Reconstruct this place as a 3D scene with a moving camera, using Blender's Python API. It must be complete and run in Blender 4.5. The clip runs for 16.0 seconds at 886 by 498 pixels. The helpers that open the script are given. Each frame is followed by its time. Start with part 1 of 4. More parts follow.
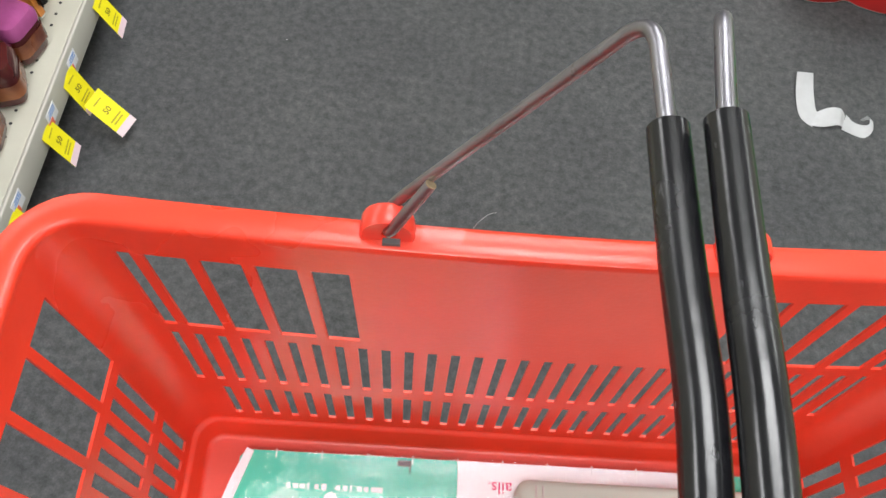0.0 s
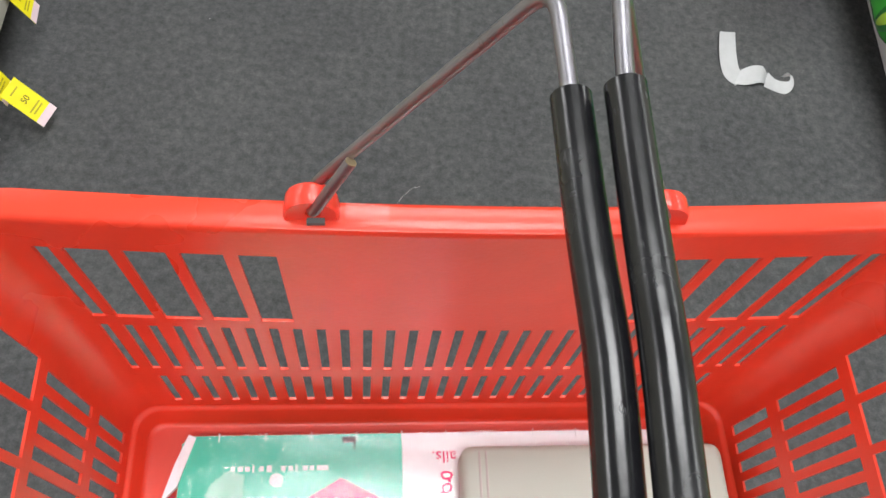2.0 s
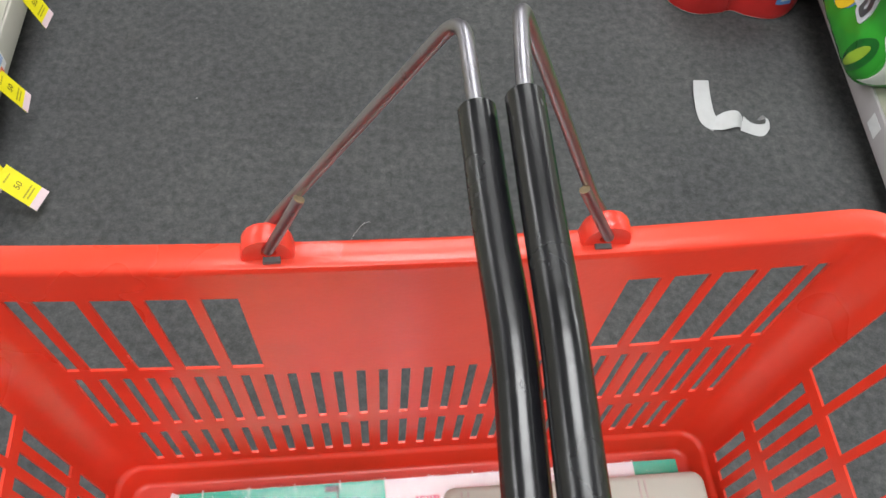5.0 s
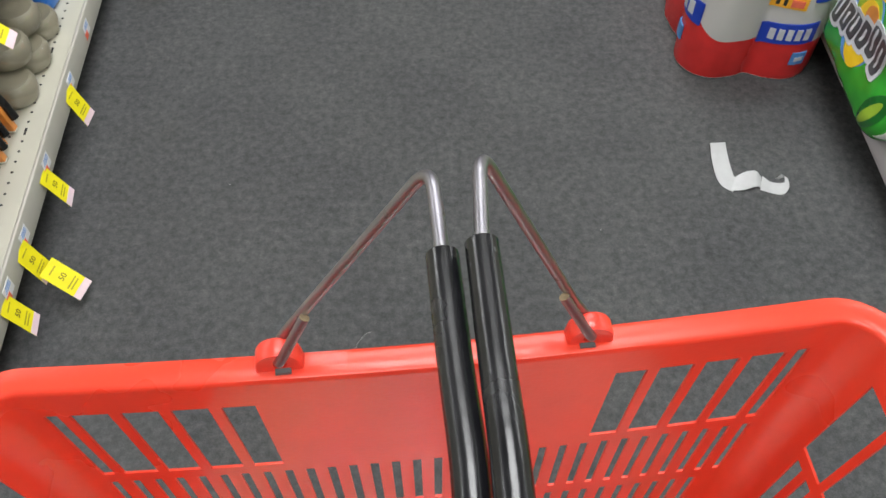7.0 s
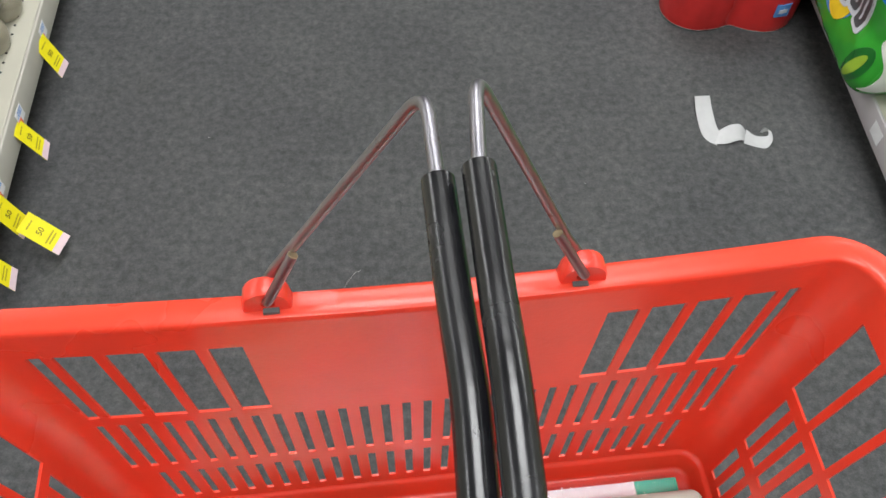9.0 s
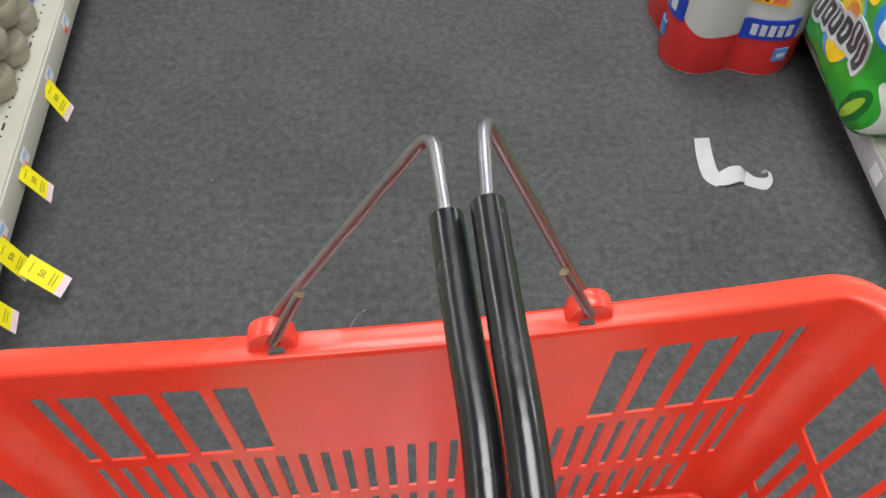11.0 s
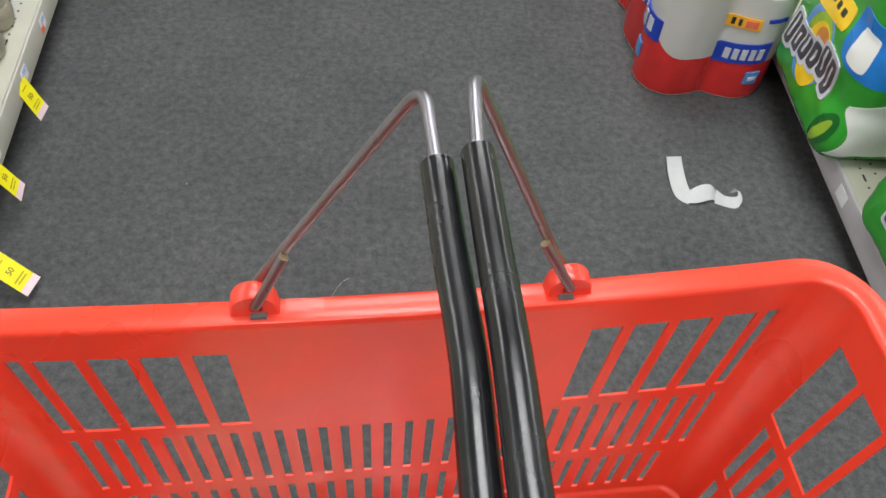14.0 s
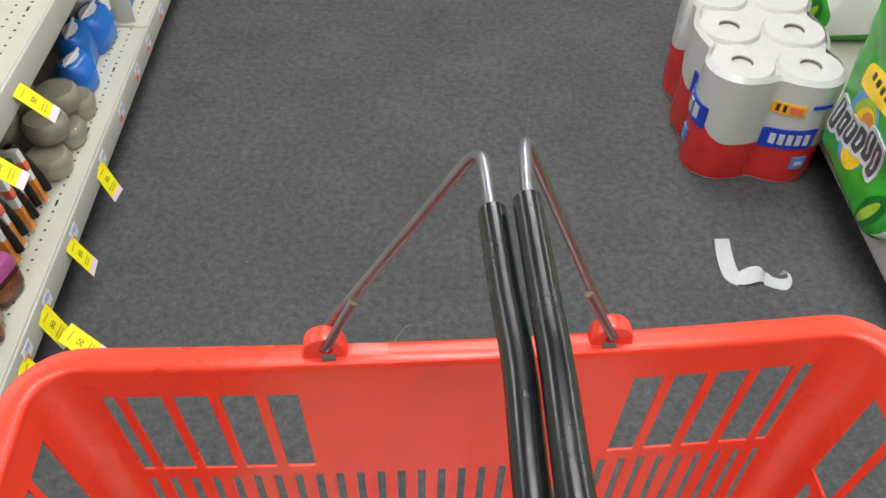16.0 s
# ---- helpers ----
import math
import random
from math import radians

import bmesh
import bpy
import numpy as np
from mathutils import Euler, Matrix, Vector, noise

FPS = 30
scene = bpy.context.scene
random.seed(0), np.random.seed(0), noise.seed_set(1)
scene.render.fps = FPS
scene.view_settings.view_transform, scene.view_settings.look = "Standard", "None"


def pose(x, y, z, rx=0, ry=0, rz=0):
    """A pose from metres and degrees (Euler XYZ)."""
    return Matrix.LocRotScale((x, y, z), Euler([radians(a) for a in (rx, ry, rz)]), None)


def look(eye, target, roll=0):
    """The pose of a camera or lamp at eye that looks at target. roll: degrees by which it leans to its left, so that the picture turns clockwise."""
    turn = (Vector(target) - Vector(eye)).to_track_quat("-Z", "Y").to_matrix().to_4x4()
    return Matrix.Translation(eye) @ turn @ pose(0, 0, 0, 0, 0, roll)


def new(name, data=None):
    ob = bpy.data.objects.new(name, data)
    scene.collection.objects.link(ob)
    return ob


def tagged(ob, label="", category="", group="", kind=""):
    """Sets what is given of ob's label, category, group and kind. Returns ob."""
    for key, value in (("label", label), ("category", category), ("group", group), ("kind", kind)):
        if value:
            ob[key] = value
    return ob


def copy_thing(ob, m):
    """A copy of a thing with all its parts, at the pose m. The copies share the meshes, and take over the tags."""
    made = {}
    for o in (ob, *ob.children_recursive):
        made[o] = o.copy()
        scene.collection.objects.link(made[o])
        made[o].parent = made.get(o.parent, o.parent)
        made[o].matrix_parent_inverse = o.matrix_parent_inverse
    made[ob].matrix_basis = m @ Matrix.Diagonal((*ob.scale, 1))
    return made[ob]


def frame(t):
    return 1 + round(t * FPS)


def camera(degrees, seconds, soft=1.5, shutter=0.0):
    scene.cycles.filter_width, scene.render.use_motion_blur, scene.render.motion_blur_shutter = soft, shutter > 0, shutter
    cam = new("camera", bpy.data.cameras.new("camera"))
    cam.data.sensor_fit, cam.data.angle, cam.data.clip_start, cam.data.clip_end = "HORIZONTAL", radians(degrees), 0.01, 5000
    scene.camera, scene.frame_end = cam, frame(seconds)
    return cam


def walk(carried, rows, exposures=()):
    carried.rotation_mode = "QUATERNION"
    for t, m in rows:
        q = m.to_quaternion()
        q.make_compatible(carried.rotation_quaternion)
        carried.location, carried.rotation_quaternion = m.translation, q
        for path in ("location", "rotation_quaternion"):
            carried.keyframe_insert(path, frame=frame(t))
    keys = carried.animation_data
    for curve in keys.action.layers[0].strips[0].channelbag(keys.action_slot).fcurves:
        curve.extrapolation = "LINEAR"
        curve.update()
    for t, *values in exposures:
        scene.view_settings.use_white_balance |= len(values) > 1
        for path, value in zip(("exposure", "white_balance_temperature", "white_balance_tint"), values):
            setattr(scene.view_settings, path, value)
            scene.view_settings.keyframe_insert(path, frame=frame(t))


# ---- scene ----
cam = camera(57.0, 16.0, soft=1.6)


def carried(x, y, z, yaw, pitch, roll):
    """The pose of an eye that looks along yaw and pitch, leaning by roll, in degrees."""
    a, b = radians(yaw), radians(pitch)
    ahead = Vector((-math.sin(a) * math.cos(b), math.cos(a) * math.cos(b), math.sin(b)))
    return look((x, y, z), Vector((x, y, z)) + ahead, roll)


# seconds, eye in metres, yaw, pitch, roll
PATH = [
    (0.0, -0.0586, -0.0756, 1.1901, 0.71, -61.16, 7.74),
    (0.5, -0.0509, -0.0819, 1.1879, -0.95, -58.41, 6.78),
    (1.0, -0.0503, -0.0780, 1.1882, -5.17, -57.91, 8.81),
    (1.5, -0.0483, -0.0737, 1.1896, -4.54, -60.38, 9.29),
    (2.0, -0.0511, -0.0758, 1.1935, -8.18, -62.33, 12.38),
    (2.5, -0.0485, -0.0845, 1.1912, -10.40, -58.83, 13.08),
    (3.0, -0.0454, -0.0820, 1.1891, -8.96, -57.56, 12.27),
    (5.5, -0.0127, -0.1055, 1.2077, -2.97, -57.68, 3.09),
    (6.0, 0.0049, -0.1132, 1.2218, 0.31, -51.98, -0.77),
    (6.5, -0.0055, -0.0977, 1.2263, -0.52, -51.55, 0.54),
    (7.0, -0.0091, -0.0966, 1.2412, -0.93, -53.65, 0.40),
    (7.5, -0.0162, -0.1151, 1.2293, -2.96, -53.37, 1.94),
    (8.0, -0.0185, -0.0903, 1.2366, -1.57, -52.69, 3.37),
    (8.5, -0.0091, -0.0820, 1.2341, -2.26, -53.80, 2.73),
    (9.0, -0.0138, -0.1006, 1.2284, -3.36, -56.45, 2.26),
    (11.5, -0.0164, -0.1027, 1.2263, -2.99, -53.12, 1.80),
    (12.0, -0.0117, -0.1125, 1.2194, -1.94, -53.58, 1.14),
    (12.5, -0.0169, -0.1069, 1.2178, -1.20, -53.62, 1.44),
    (13.0, -0.0244, -0.1089, 1.2269, -2.48, -51.94, 2.84),
    (13.5, -0.0276, -0.1247, 1.2243, -5.49, -51.73, 5.46),
    (14.0, -0.0224, -0.1246, 1.2166, -6.26, -51.77, 5.88),
    (14.5, -0.0090, -0.1297, 1.2230, -4.84, -50.62, 2.79),
    (15.0, -0.0168, -0.1375, 1.2181, -0.99, -49.70, 1.73),
    (15.5, -0.0140, -0.1392, 1.2216, 0.25, -49.92, 0.90),
    (16.0, -0.0266, -0.1652, 1.2359, -0.41, -45.86, 1.99),
]
walk(cam, [(t, carried(*row)) for t, *row in PATH], [(0.0, -0.10), (3.0, -0.23), (5.0, -0.23), (16.0, -0.18)])

# ---- light ----
world = bpy.data.worlds.new("store_air")
scene.world = world
world.use_nodes = True
world.node_tree.nodes["Background"].inputs["Color"].default_value = (0.8, 0.86, 1.0, 1)
world.node_tree.nodes["Background"].inputs["Strength"].default_value = 0.03
LAMP_WATTS = 35.0


def troffer_lamp(x, y):
    data = bpy.data.lights.new("fluorescent_tube_light", "AREA")
    data.shape, data.size, data.size_y = "RECTANGLE", 0.52, 1.18
    data.energy, data.color = LAMP_WATTS, (0.97, 0.985, 1.0)
    ob = new("fluorescent_tube_light", data)
    ob.matrix_world = pose(x, y, 2.86, 0, 0, 90)
    return ob


LAMP_PLACES = [(x, y) for x in (-3.0, 0.12, 3.2) for y in (-2.4, -0.9, 0.6, 2.1, 3.6)]
for lx, ly in LAMP_PLACES:
    troffer_lamp(lx, ly)


# ---- materials ----
def material(name, colour, rough=0.5, metal=0.0, vary=0.12, scale=40.0, bump=0.0, bump_scale=200.0, second=None, coat=0.0, sss=0.0, spec=0.5):
    """A surface with colour variation at two scales, uneven gloss and fine relief."""
    m = bpy.data.materials.new(name)
    m.use_nodes = True
    nt = m.node_tree
    b = nt.nodes["Principled BSDF"]
    co = nt.nodes.new("ShaderNodeTexCoord")
    big = nt.nodes.new("ShaderNodeTexNoise")
    big.inputs["Scale"].default_value, big.inputs["Detail"].default_value = scale * 0.15, 4
    fine = nt.nodes.new("ShaderNodeTexNoise")
    fine.inputs["Scale"].default_value, fine.inputs["Detail"].default_value = scale, 6
    nt.links.new(co.outputs["Object"], big.inputs["Vector"])
    nt.links.new(co.outputs["Object"], fine.inputs["Vector"])
    add = nt.nodes.new("ShaderNodeMath")
    add.operation = "ADD"
    nt.links.new(big.outputs["Fac"], add.inputs[0])
    nt.links.new(fine.outputs["Fac"], add.inputs[1])
    ramp = nt.nodes.new("ShaderNodeValToRGB")
    half = nt.nodes.new("ShaderNodeMath")
    half.operation = "MULTIPLY"
    half.inputs[1].default_value = 0.5
    nt.links.new(add.outputs[0], half.inputs[0])
    nt.links.new(half.outputs[0], ramp.inputs["Fac"])
    dark = tuple(c * (1 - vary) for c in colour) if second is None else second
    light = tuple(min(1.0, c * (1 + vary)) for c in colour)
    ramp.color_ramp.elements[0].position, ramp.color_ramp.elements[0].color = 0.36, (*dark, 1)
    ramp.color_ramp.elements[1].position, ramp.color_ramp.elements[1].color = 0.64, (*light, 1)
    nt.links.new(ramp.outputs["Color"], b.inputs["Base Color"])
    b.inputs["Metallic"].default_value = metal
    b.inputs["Coat Weight"].default_value = coat
    b.inputs["Specular IOR Level"].default_value = spec
    if sss:
        b.inputs["Subsurface Weight"].default_value = sss
        b.inputs["Subsurface Radius"].default_value = (0.01, 0.002, 0.001)
        b.inputs["Subsurface Scale"].default_value = 0.3
    gloss = nt.nodes.new("ShaderNodeMapRange")
    gloss.inputs["From Min"].default_value, gloss.inputs["From Max"].default_value = 0.3, 0.7
    gloss.inputs["To Min"].default_value, gloss.inputs["To Max"].default_value = max(0.02, rough - 0.07), min(1.0, rough + 0.09)
    nt.links.new(big.outputs["Fac"], gloss.inputs["Value"])
    nt.links.new(gloss.outputs["Result"], b.inputs["Roughness"])
    if bump:
        grain = nt.nodes.new("ShaderNodeTexNoise")
        grain.inputs["Scale"].default_value, grain.inputs["Detail"].default_value = bump_scale, 5
        nt.links.new(co.outputs["Object"], grain.inputs["Vector"])
        bp = nt.nodes.new("ShaderNodeBump")
        bp.inputs["Strength"].default_value, bp.inputs["Distance"].default_value = bump, 0.002
        nt.links.new(grain.outputs["Fac"], bp.inputs["Height"])
        nt.links.new(bp.outputs["Normal"], b.inputs["Normal"])
    return m


def scuffed(m, colour, scale, start, stretch=(1, 1, 1), amount=0.6):
    """Adds short scuffs and scratches of another colour, duller than the rest, to a material."""
    nt = m.node_tree
    b = nt.nodes["Principled BSDF"]
    base, gloss = b.inputs["Base Color"].links[0].from_socket, b.inputs["Roughness"].links[0].from_socket
    co = nt.nodes.new("ShaderNodeTexCoord")
    place = nt.nodes.new("ShaderNodeMapping")
    place.inputs["Scale"].default_value = stretch
    mark = nt.nodes.new("ShaderNodeTexNoise")
    mark.inputs["Scale"].default_value, mark.inputs["Detail"].default_value = scale, 3
    span = nt.nodes.new("ShaderNodeMapRange")
    span.inputs["From Min"].default_value, span.inputs["From Max"].default_value = start, start + 0.06
    span.inputs["To Max"].default_value = amount
    blend = nt.nodes.new("ShaderNodeMix")
    blend.data_type = "RGBA"
    blend.inputs["B"].default_value = (*colour, 1)
    dull = nt.nodes.new("ShaderNodeMath")
    dull.operation = "MULTIPLY_ADD"
    dull.inputs[1].default_value = 0.3
    nt.links.new(co.outputs["Object"], place.inputs["Vector"])
    nt.links.new(place.outputs["Vector"], mark.inputs["Vector"])
    nt.links.new(mark.outputs["Fac"], span.inputs["Value"])
    nt.links.new(span.outputs["Result"], blend.inputs["Factor"])
    nt.links.new(base, blend.inputs["A"])
    nt.links.new(blend.outputs["Result"], b.inputs["Base Color"])
    nt.links.new(span.outputs["Result"], dull.inputs[0])
    nt.links.new(gloss, dull.inputs[2])
    nt.links.new(dull.outputs[0], b.inputs["Roughness"])
    return m


def floor_material():
    """Charcoal store carpet with pale and dark flecks, worn patches and a few stains."""
    m = bpy.data.materials.new("charcoal_carpet")
    m.use_nodes = True
    nt = m.node_tree
    b = nt.nodes["Principled BSDF"]
    co = nt.nodes.new("ShaderNodeTexCoord")

    def noise_node(scale, detail, rough=0.6):
        n = nt.nodes.new("ShaderNodeTexNoise")
        n.inputs["Scale"].default_value, n.inputs["Detail"].default_value, n.inputs["Roughness"].default_value = scale, detail, rough
        nt.links.new(co.outputs["Object"], n.inputs["Vector"])
        return n

    def ramp_node(src, a, ca, z, cz):
        r = nt.nodes.new("ShaderNodeValToRGB")
        r.color_ramp.elements[0].position, r.color_ramp.elements[0].color = a, (*ca, 1)
        r.color_ramp.elements[1].position, r.color_ramp.elements[1].color = z, (*cz, 1)
        nt.links.new(src, r.inputs["Fac"])
        return r

    def mix_node(kind, fac, a, c):
        x = nt.nodes.new("ShaderNodeMix")
        x.data_type, x.blend_type = "RGBA", kind
        x.inputs["Factor"].default_value = fac
        nt.links.new(a, x.inputs["A"])
        nt.links.new(c, x.inputs["B"])
        return x

    blotch = ramp_node(noise_node(62, 3, 0.6).outputs["Fac"], 0.30, (0.060, 0.062, 0.064), 0.72, (0.112, 0.113, 0.114))
    fleck = ramp_node(noise_node(320, 3, 0.75).outputs["Fac"], 0.36, (0.66, 0.66, 0.67), 0.66, (1.28, 1.28, 1.29))
    pit = ramp_node(noise_node(130, 3, 0.65).outputs["Fac"], 0.34, (0.62, 0.62, 0.64), 0.66, (1.26, 1.26, 1.27))
    wear = ramp_node(noise_node(4.5, 5, 0.6).outputs["Fac"], 0.3, (0.84, 0.84, 0.85), 0.7, (1.12, 1.12, 1.10))
    stain = ramp_node(noise_node(2.3, 3, 0.5).outputs["Fac"], 0.64, (1, 1, 1), 0.74, (0.72, 0.70, 0.66))
    flecked = mix_node("MULTIPLY", 0.5, blotch.outputs["Color"], fleck.outputs["Color"])
    one = mix_node("MULTIPLY", 0.42, flecked.outputs["Result"], pit.outputs["Color"])
    two = mix_node("MULTIPLY", 1.0, one.outputs["Result"], wear.outputs["Color"])
    three = mix_node("MULTIPLY", 1.0, two.outputs["Result"], stain.outputs["Color"])
    nt.links.new(three.outputs["Result"], b.inputs["Base Color"])
    b.inputs["Roughness"].default_value = 0.78
    b.inputs["Specular IOR Level"].default_value = 0.3
    bp = nt.nodes.new("ShaderNodeBump")
    bp.inputs["Strength"].default_value, bp.inputs["Distance"].default_value = 0.09, 0.003
    nt.links.new(noise_node(300, 3).outputs["Fac"], bp.inputs["Height"])
    nt.links.new(bp.outputs["Normal"], b.inputs["Normal"])
    return m


def glow_material(name, colour, strength):
    m = bpy.data.materials.new(name)
    m.use_nodes = True
    b = m.node_tree.nodes["Principled BSDF"]
    b.inputs["Base Color"].default_value = (0.9, 0.9, 0.9, 1)
    b.inputs["Emission Color"].default_value = (*colour, 1)
    b.inputs["Emission Strength"].default_value = strength
    return m


def film_material(name, rough=0.12, shine_part=0.12, crease=0.6):
    """Thin clear wrap."""
    m = bpy.data.materials.new(name)
    m.use_nodes = True
    nt = m.node_tree
    out = nt.nodes["Material Output"]
    clear = nt.nodes.new("ShaderNodeBsdfTransparent")
    shine = nt.nodes.new("ShaderNodeBsdfGlossy")
    shine.inputs["Roughness"].default_value = rough
    mixed = nt.nodes.new("ShaderNodeMixShader")
    co = nt.nodes.new("ShaderNodeTexCoord")
    crinkle = nt.nodes.new("ShaderNodeTexNoise")
    crinkle.inputs["Scale"].default_value, crinkle.inputs["Detail"].default_value = 45, 4
    nt.links.new(co.outputs["Object"], crinkle.inputs["Vector"])
    bp = nt.nodes.new("ShaderNodeBump")
    bp.inputs["Strength"].default_value, bp.inputs["Distance"].default_value = crease, 0.004
    nt.links.new(crinkle.outputs["Fac"], bp.inputs["Height"])
    nt.links.new(bp.outputs["Normal"], shine.inputs["Normal"])
    mixed.inputs["Fac"].default_value = shine_part
    nt.links.new(clear.outputs[0], mixed.inputs[1])
    nt.links.new(shine.outputs[0], mixed.inputs[2])
    nt.links.new(mixed.outputs[0], out.inputs["Surface"])
    return m


FLOOR = floor_material()
RED = material("red_basket_plastic", (0.69, 0.047, 0.021), 0.33, vary=0.07, scale=30, bump=0.06, bump_scale=350, sss=0.18, spec=0.5)
RED_WORN = material("red_lug_plastic", (0.68, 0.040, 0.022), 0.30, vary=0.08, scale=60, bump=0.08, bump_scale=300)
STEEL = material("plated_steel_wire", (0.275, 0.265, 0.29), 0.36, metal=1.0, vary=0.12, scale=90, bump=0.05, bump_scale=500)
CUT_STEEL = material("rusted_wire_end", (0.34, 0.27, 0.17), 0.45, metal=0.9, vary=0.25, scale=400)
BLACK_VINYL = material("black_vinyl_grip", (0.007, 0.007, 0.008), 0.22, vary=0.3, scale=160, second=(0.003, 0.003, 0.004), bump=0.06, bump_scale=150)
SLIT_GREY = material("grey_slit", (0.09, 0.09, 0.09), 0.8, vary=0.2)
DARK = material("dark_recess", (0.02, 0.02, 0.022), 0.8, vary=0.2)
CREAM = material("cream_shelf_enamel", (0.49, 0.475, 0.395), 0.42, vary=0.05, scale=14, bump=0.05, bump_scale=260)
LIP = material("cream_shelf_lip_enamel", (0.47, 0.455, 0.40), 0.40, vary=0.06, scale=18, bump=0.05, bump_scale=260)
CHANNEL = material("grey_price_channel_plastic", (0.50, 0.47, 0.49), 0.35, vary=0.06, scale=20)
KICK_AND_SHADE = material("black_kickplate_and_gap_shade", (0.012, 0.012, 0.013), 0.55, vary=0.3, scale=25)
YELLOW = material("yellow_tag_card", (0.86, 0.76, 0.01), 0.45, vary=0.05, scale=50)
PINK_EDGE = material("pale_pink_tag_strip", (0.80, 0.62, 0.66), 0.5, vary=0.06, scale=60)
INK = material("dark_print_ink", (0.03, 0.028, 0.02), 0.5, vary=0.2, scale=80)
PRICE_INK = material("brown_price_print", (0.16, 0.13, 0.015), 0.5, vary=0.3, scale=80)
OLIVE_INK = material("faint_tag_print", (0.42, 0.36, 0.02), 0.5, vary=0.2, scale=80)
WHITE_LABEL = material("white_label_paper", (0.78, 0.78, 0.80), 0.5, vary=0.05, scale=60)
BLUE_INK = material("pale_blue_print", (0.22, 0.36, 0.66), 0.5, vary=0.15, scale=80)
ORANGE_RED = material("orange_red_sticker", (0.80, 0.16, 0.09), 0.5, vary=0.1, scale=80)
PAPER = material("white_till_paper", (0.52, 0.52, 0.53), 0.6, vary=0.06, scale=60, bump=0.1, bump_scale=150)
TISSUE = material("white_paper_towel", (0.56, 0.545, 0.52), 0.62, vary=0.05, scale=50, bump=0.25, bump_scale=220)
CORE = material("grey_cardboard_core", (0.17, 0.15, 0.14), 0.8, vary=0.12, scale=90)
RED_WRAP = material("red_printed_wrap", (0.62, 0.030, 0.028), 0.24, vary=0.18, scale=22, bump=0.12, bump_scale=60)
BLUE_WRAP = material("blue_printed_logo", (0.015, 0.05, 0.42), 0.28, vary=0.15, scale=40)
LIGHT_BLUE = material("light_blue_badge", (0.10, 0.28, 0.62), 0.3, vary=0.15, scale=40)
SILVER = material("silver_print", (0.55, 0.56, 0.60), 0.35, vary=0.12, scale=60)
ORANGE = material("orange_label_print", (0.86, 0.42, 0.03), 0.4, vary=0.12, scale=50)
GREEN = material("green_printed_film", (0.035, 0.32, 0.03), 0.24, vary=0.24, scale=9, bump=0.5, bump_scale=32)
DARK_GREEN = material("dark_green_print", (0.012, 0.14, 0.02), 0.3, vary=0.2, scale=20)
LIME = material("lime_print", (0.32, 0.50, 0.04), 0.3, vary=0.15, scale=20)
FILM_WHITE = material("white_printed_film", (0.78, 0.78, 0.75), 0.30, vary=0.04, scale=9, bump=0.25, bump_scale=35)
SUN_YELLOW = material("yellow_print", (0.86, 0.56, 0.02), 0.35, vary=0.1, scale=30)
FILM_BLUE = material("blue_printed_film", (0.02, 0.20, 0.62), 0.28, vary=0.15, scale=12, bump=0.2, bump_scale=35)
GREY_LETTER = material("dark_grey_lettering", (0.06, 0.06, 0.065), 0.35, vary=0.3, scale=40)
TEAL = material("teal_card_wrap", (0.045, 0.50, 0.34), 0.22, vary=0.05, scale=12, bump=0.10, bump_scale=24)
TEAL_GLARE = material("painted_teal_glare", (0.30, 0.62, 0.50), 0.25, vary=0.05, scale=12)
CARD_WHITE = material("white_card_print", (0.80, 0.76, 0.80), 0.28, vary=0.03, scale=12, bump=0.08, bump_scale=24)
HOT_PINK = material("hot_pink_print", (0.78, 0.03, 0.16), 0.28, vary=0.05, scale=20)
GREY_BOX = material("warm_grey_plastic", (0.43, 0.475, 0.42), 0.42, vary=0.04, scale=10, bump=0.04, bump_scale=300)
GREY_RIDGE = material("warm_grey_ridge", (0.44, 0.41, 0.39), 0.42, vary=0.05, scale=10)
BROWN_AMBER = material("brown_amber_wax", (0.30, 0.105, 0.035), 0.28, vary=0.35, scale=30, second=(0.12, 0.03, 0.02))
MAROON = material("maroon_wax", (0.075, 0.012, 0.012), 0.20, vary=0.3, scale=25, coat=0.3)
PURPLE = material("purple_foil", (0.42, 0.09, 0.27), 0.26, vary=0.3, scale=22, bump=0.4, bump_scale=50)
AMBER = material("amber_orange_print", (0.72, 0.26, 0.05), 0.35, vary=0.3, scale=28)
BOX_WHITE = material("white_carton", (0.76, 0.75, 0.72), 0.4, vary=0.05, scale=30)
LEAF = material("leaf_green_print", (0.06, 0.28, 0.05), 0.4, vary=0.3, scale=60)
BLACK_PLASTIC = material("black_plastic_nozzle", (0.012, 0.012, 0.012), 0.28, vary=0.3, scale=50)
TAUPE = material("taupe_wax_tub", (0.30, 0.275, 0.20), 0.45, vary=0.12, scale=18)
WRAP = film_material("clear_shrink_wrap")
MILKY = material("milky_white_wrap", (0.55, 0.535, 0.515), 0.30, vary=0.04, scale=14, bump=0.2, bump_scale=40)
PACK_BLUE = material("bright_blue_pouch", (0.02, 0.16, 0.58), 0.26, vary=0.2, scale=15, bump=0.3, bump_scale=30)
WALL = material("store_wall_paint", (0.62, 0.61, 0.58), 0.7, vary=0.05, scale=3, bump=0.08, bump_scale=120)
CEIL = material("white_ceiling_tile", (0.74, 0.74, 0.72), 0.85, vary=0.05, scale=25, bump=0.3, bump_scale=90)
DIFFUSER = glow_material("lamp_diffuser", (1.0, 0.97, 0.92), 2.0)
FRAME_WHITE = material("white_lamp_frame", (0.75, 0.75, 0.74), 0.4, vary=0.04)
CARD_FILM = film_material("card_shrink_film", 0.16, 0.03, 0.35)
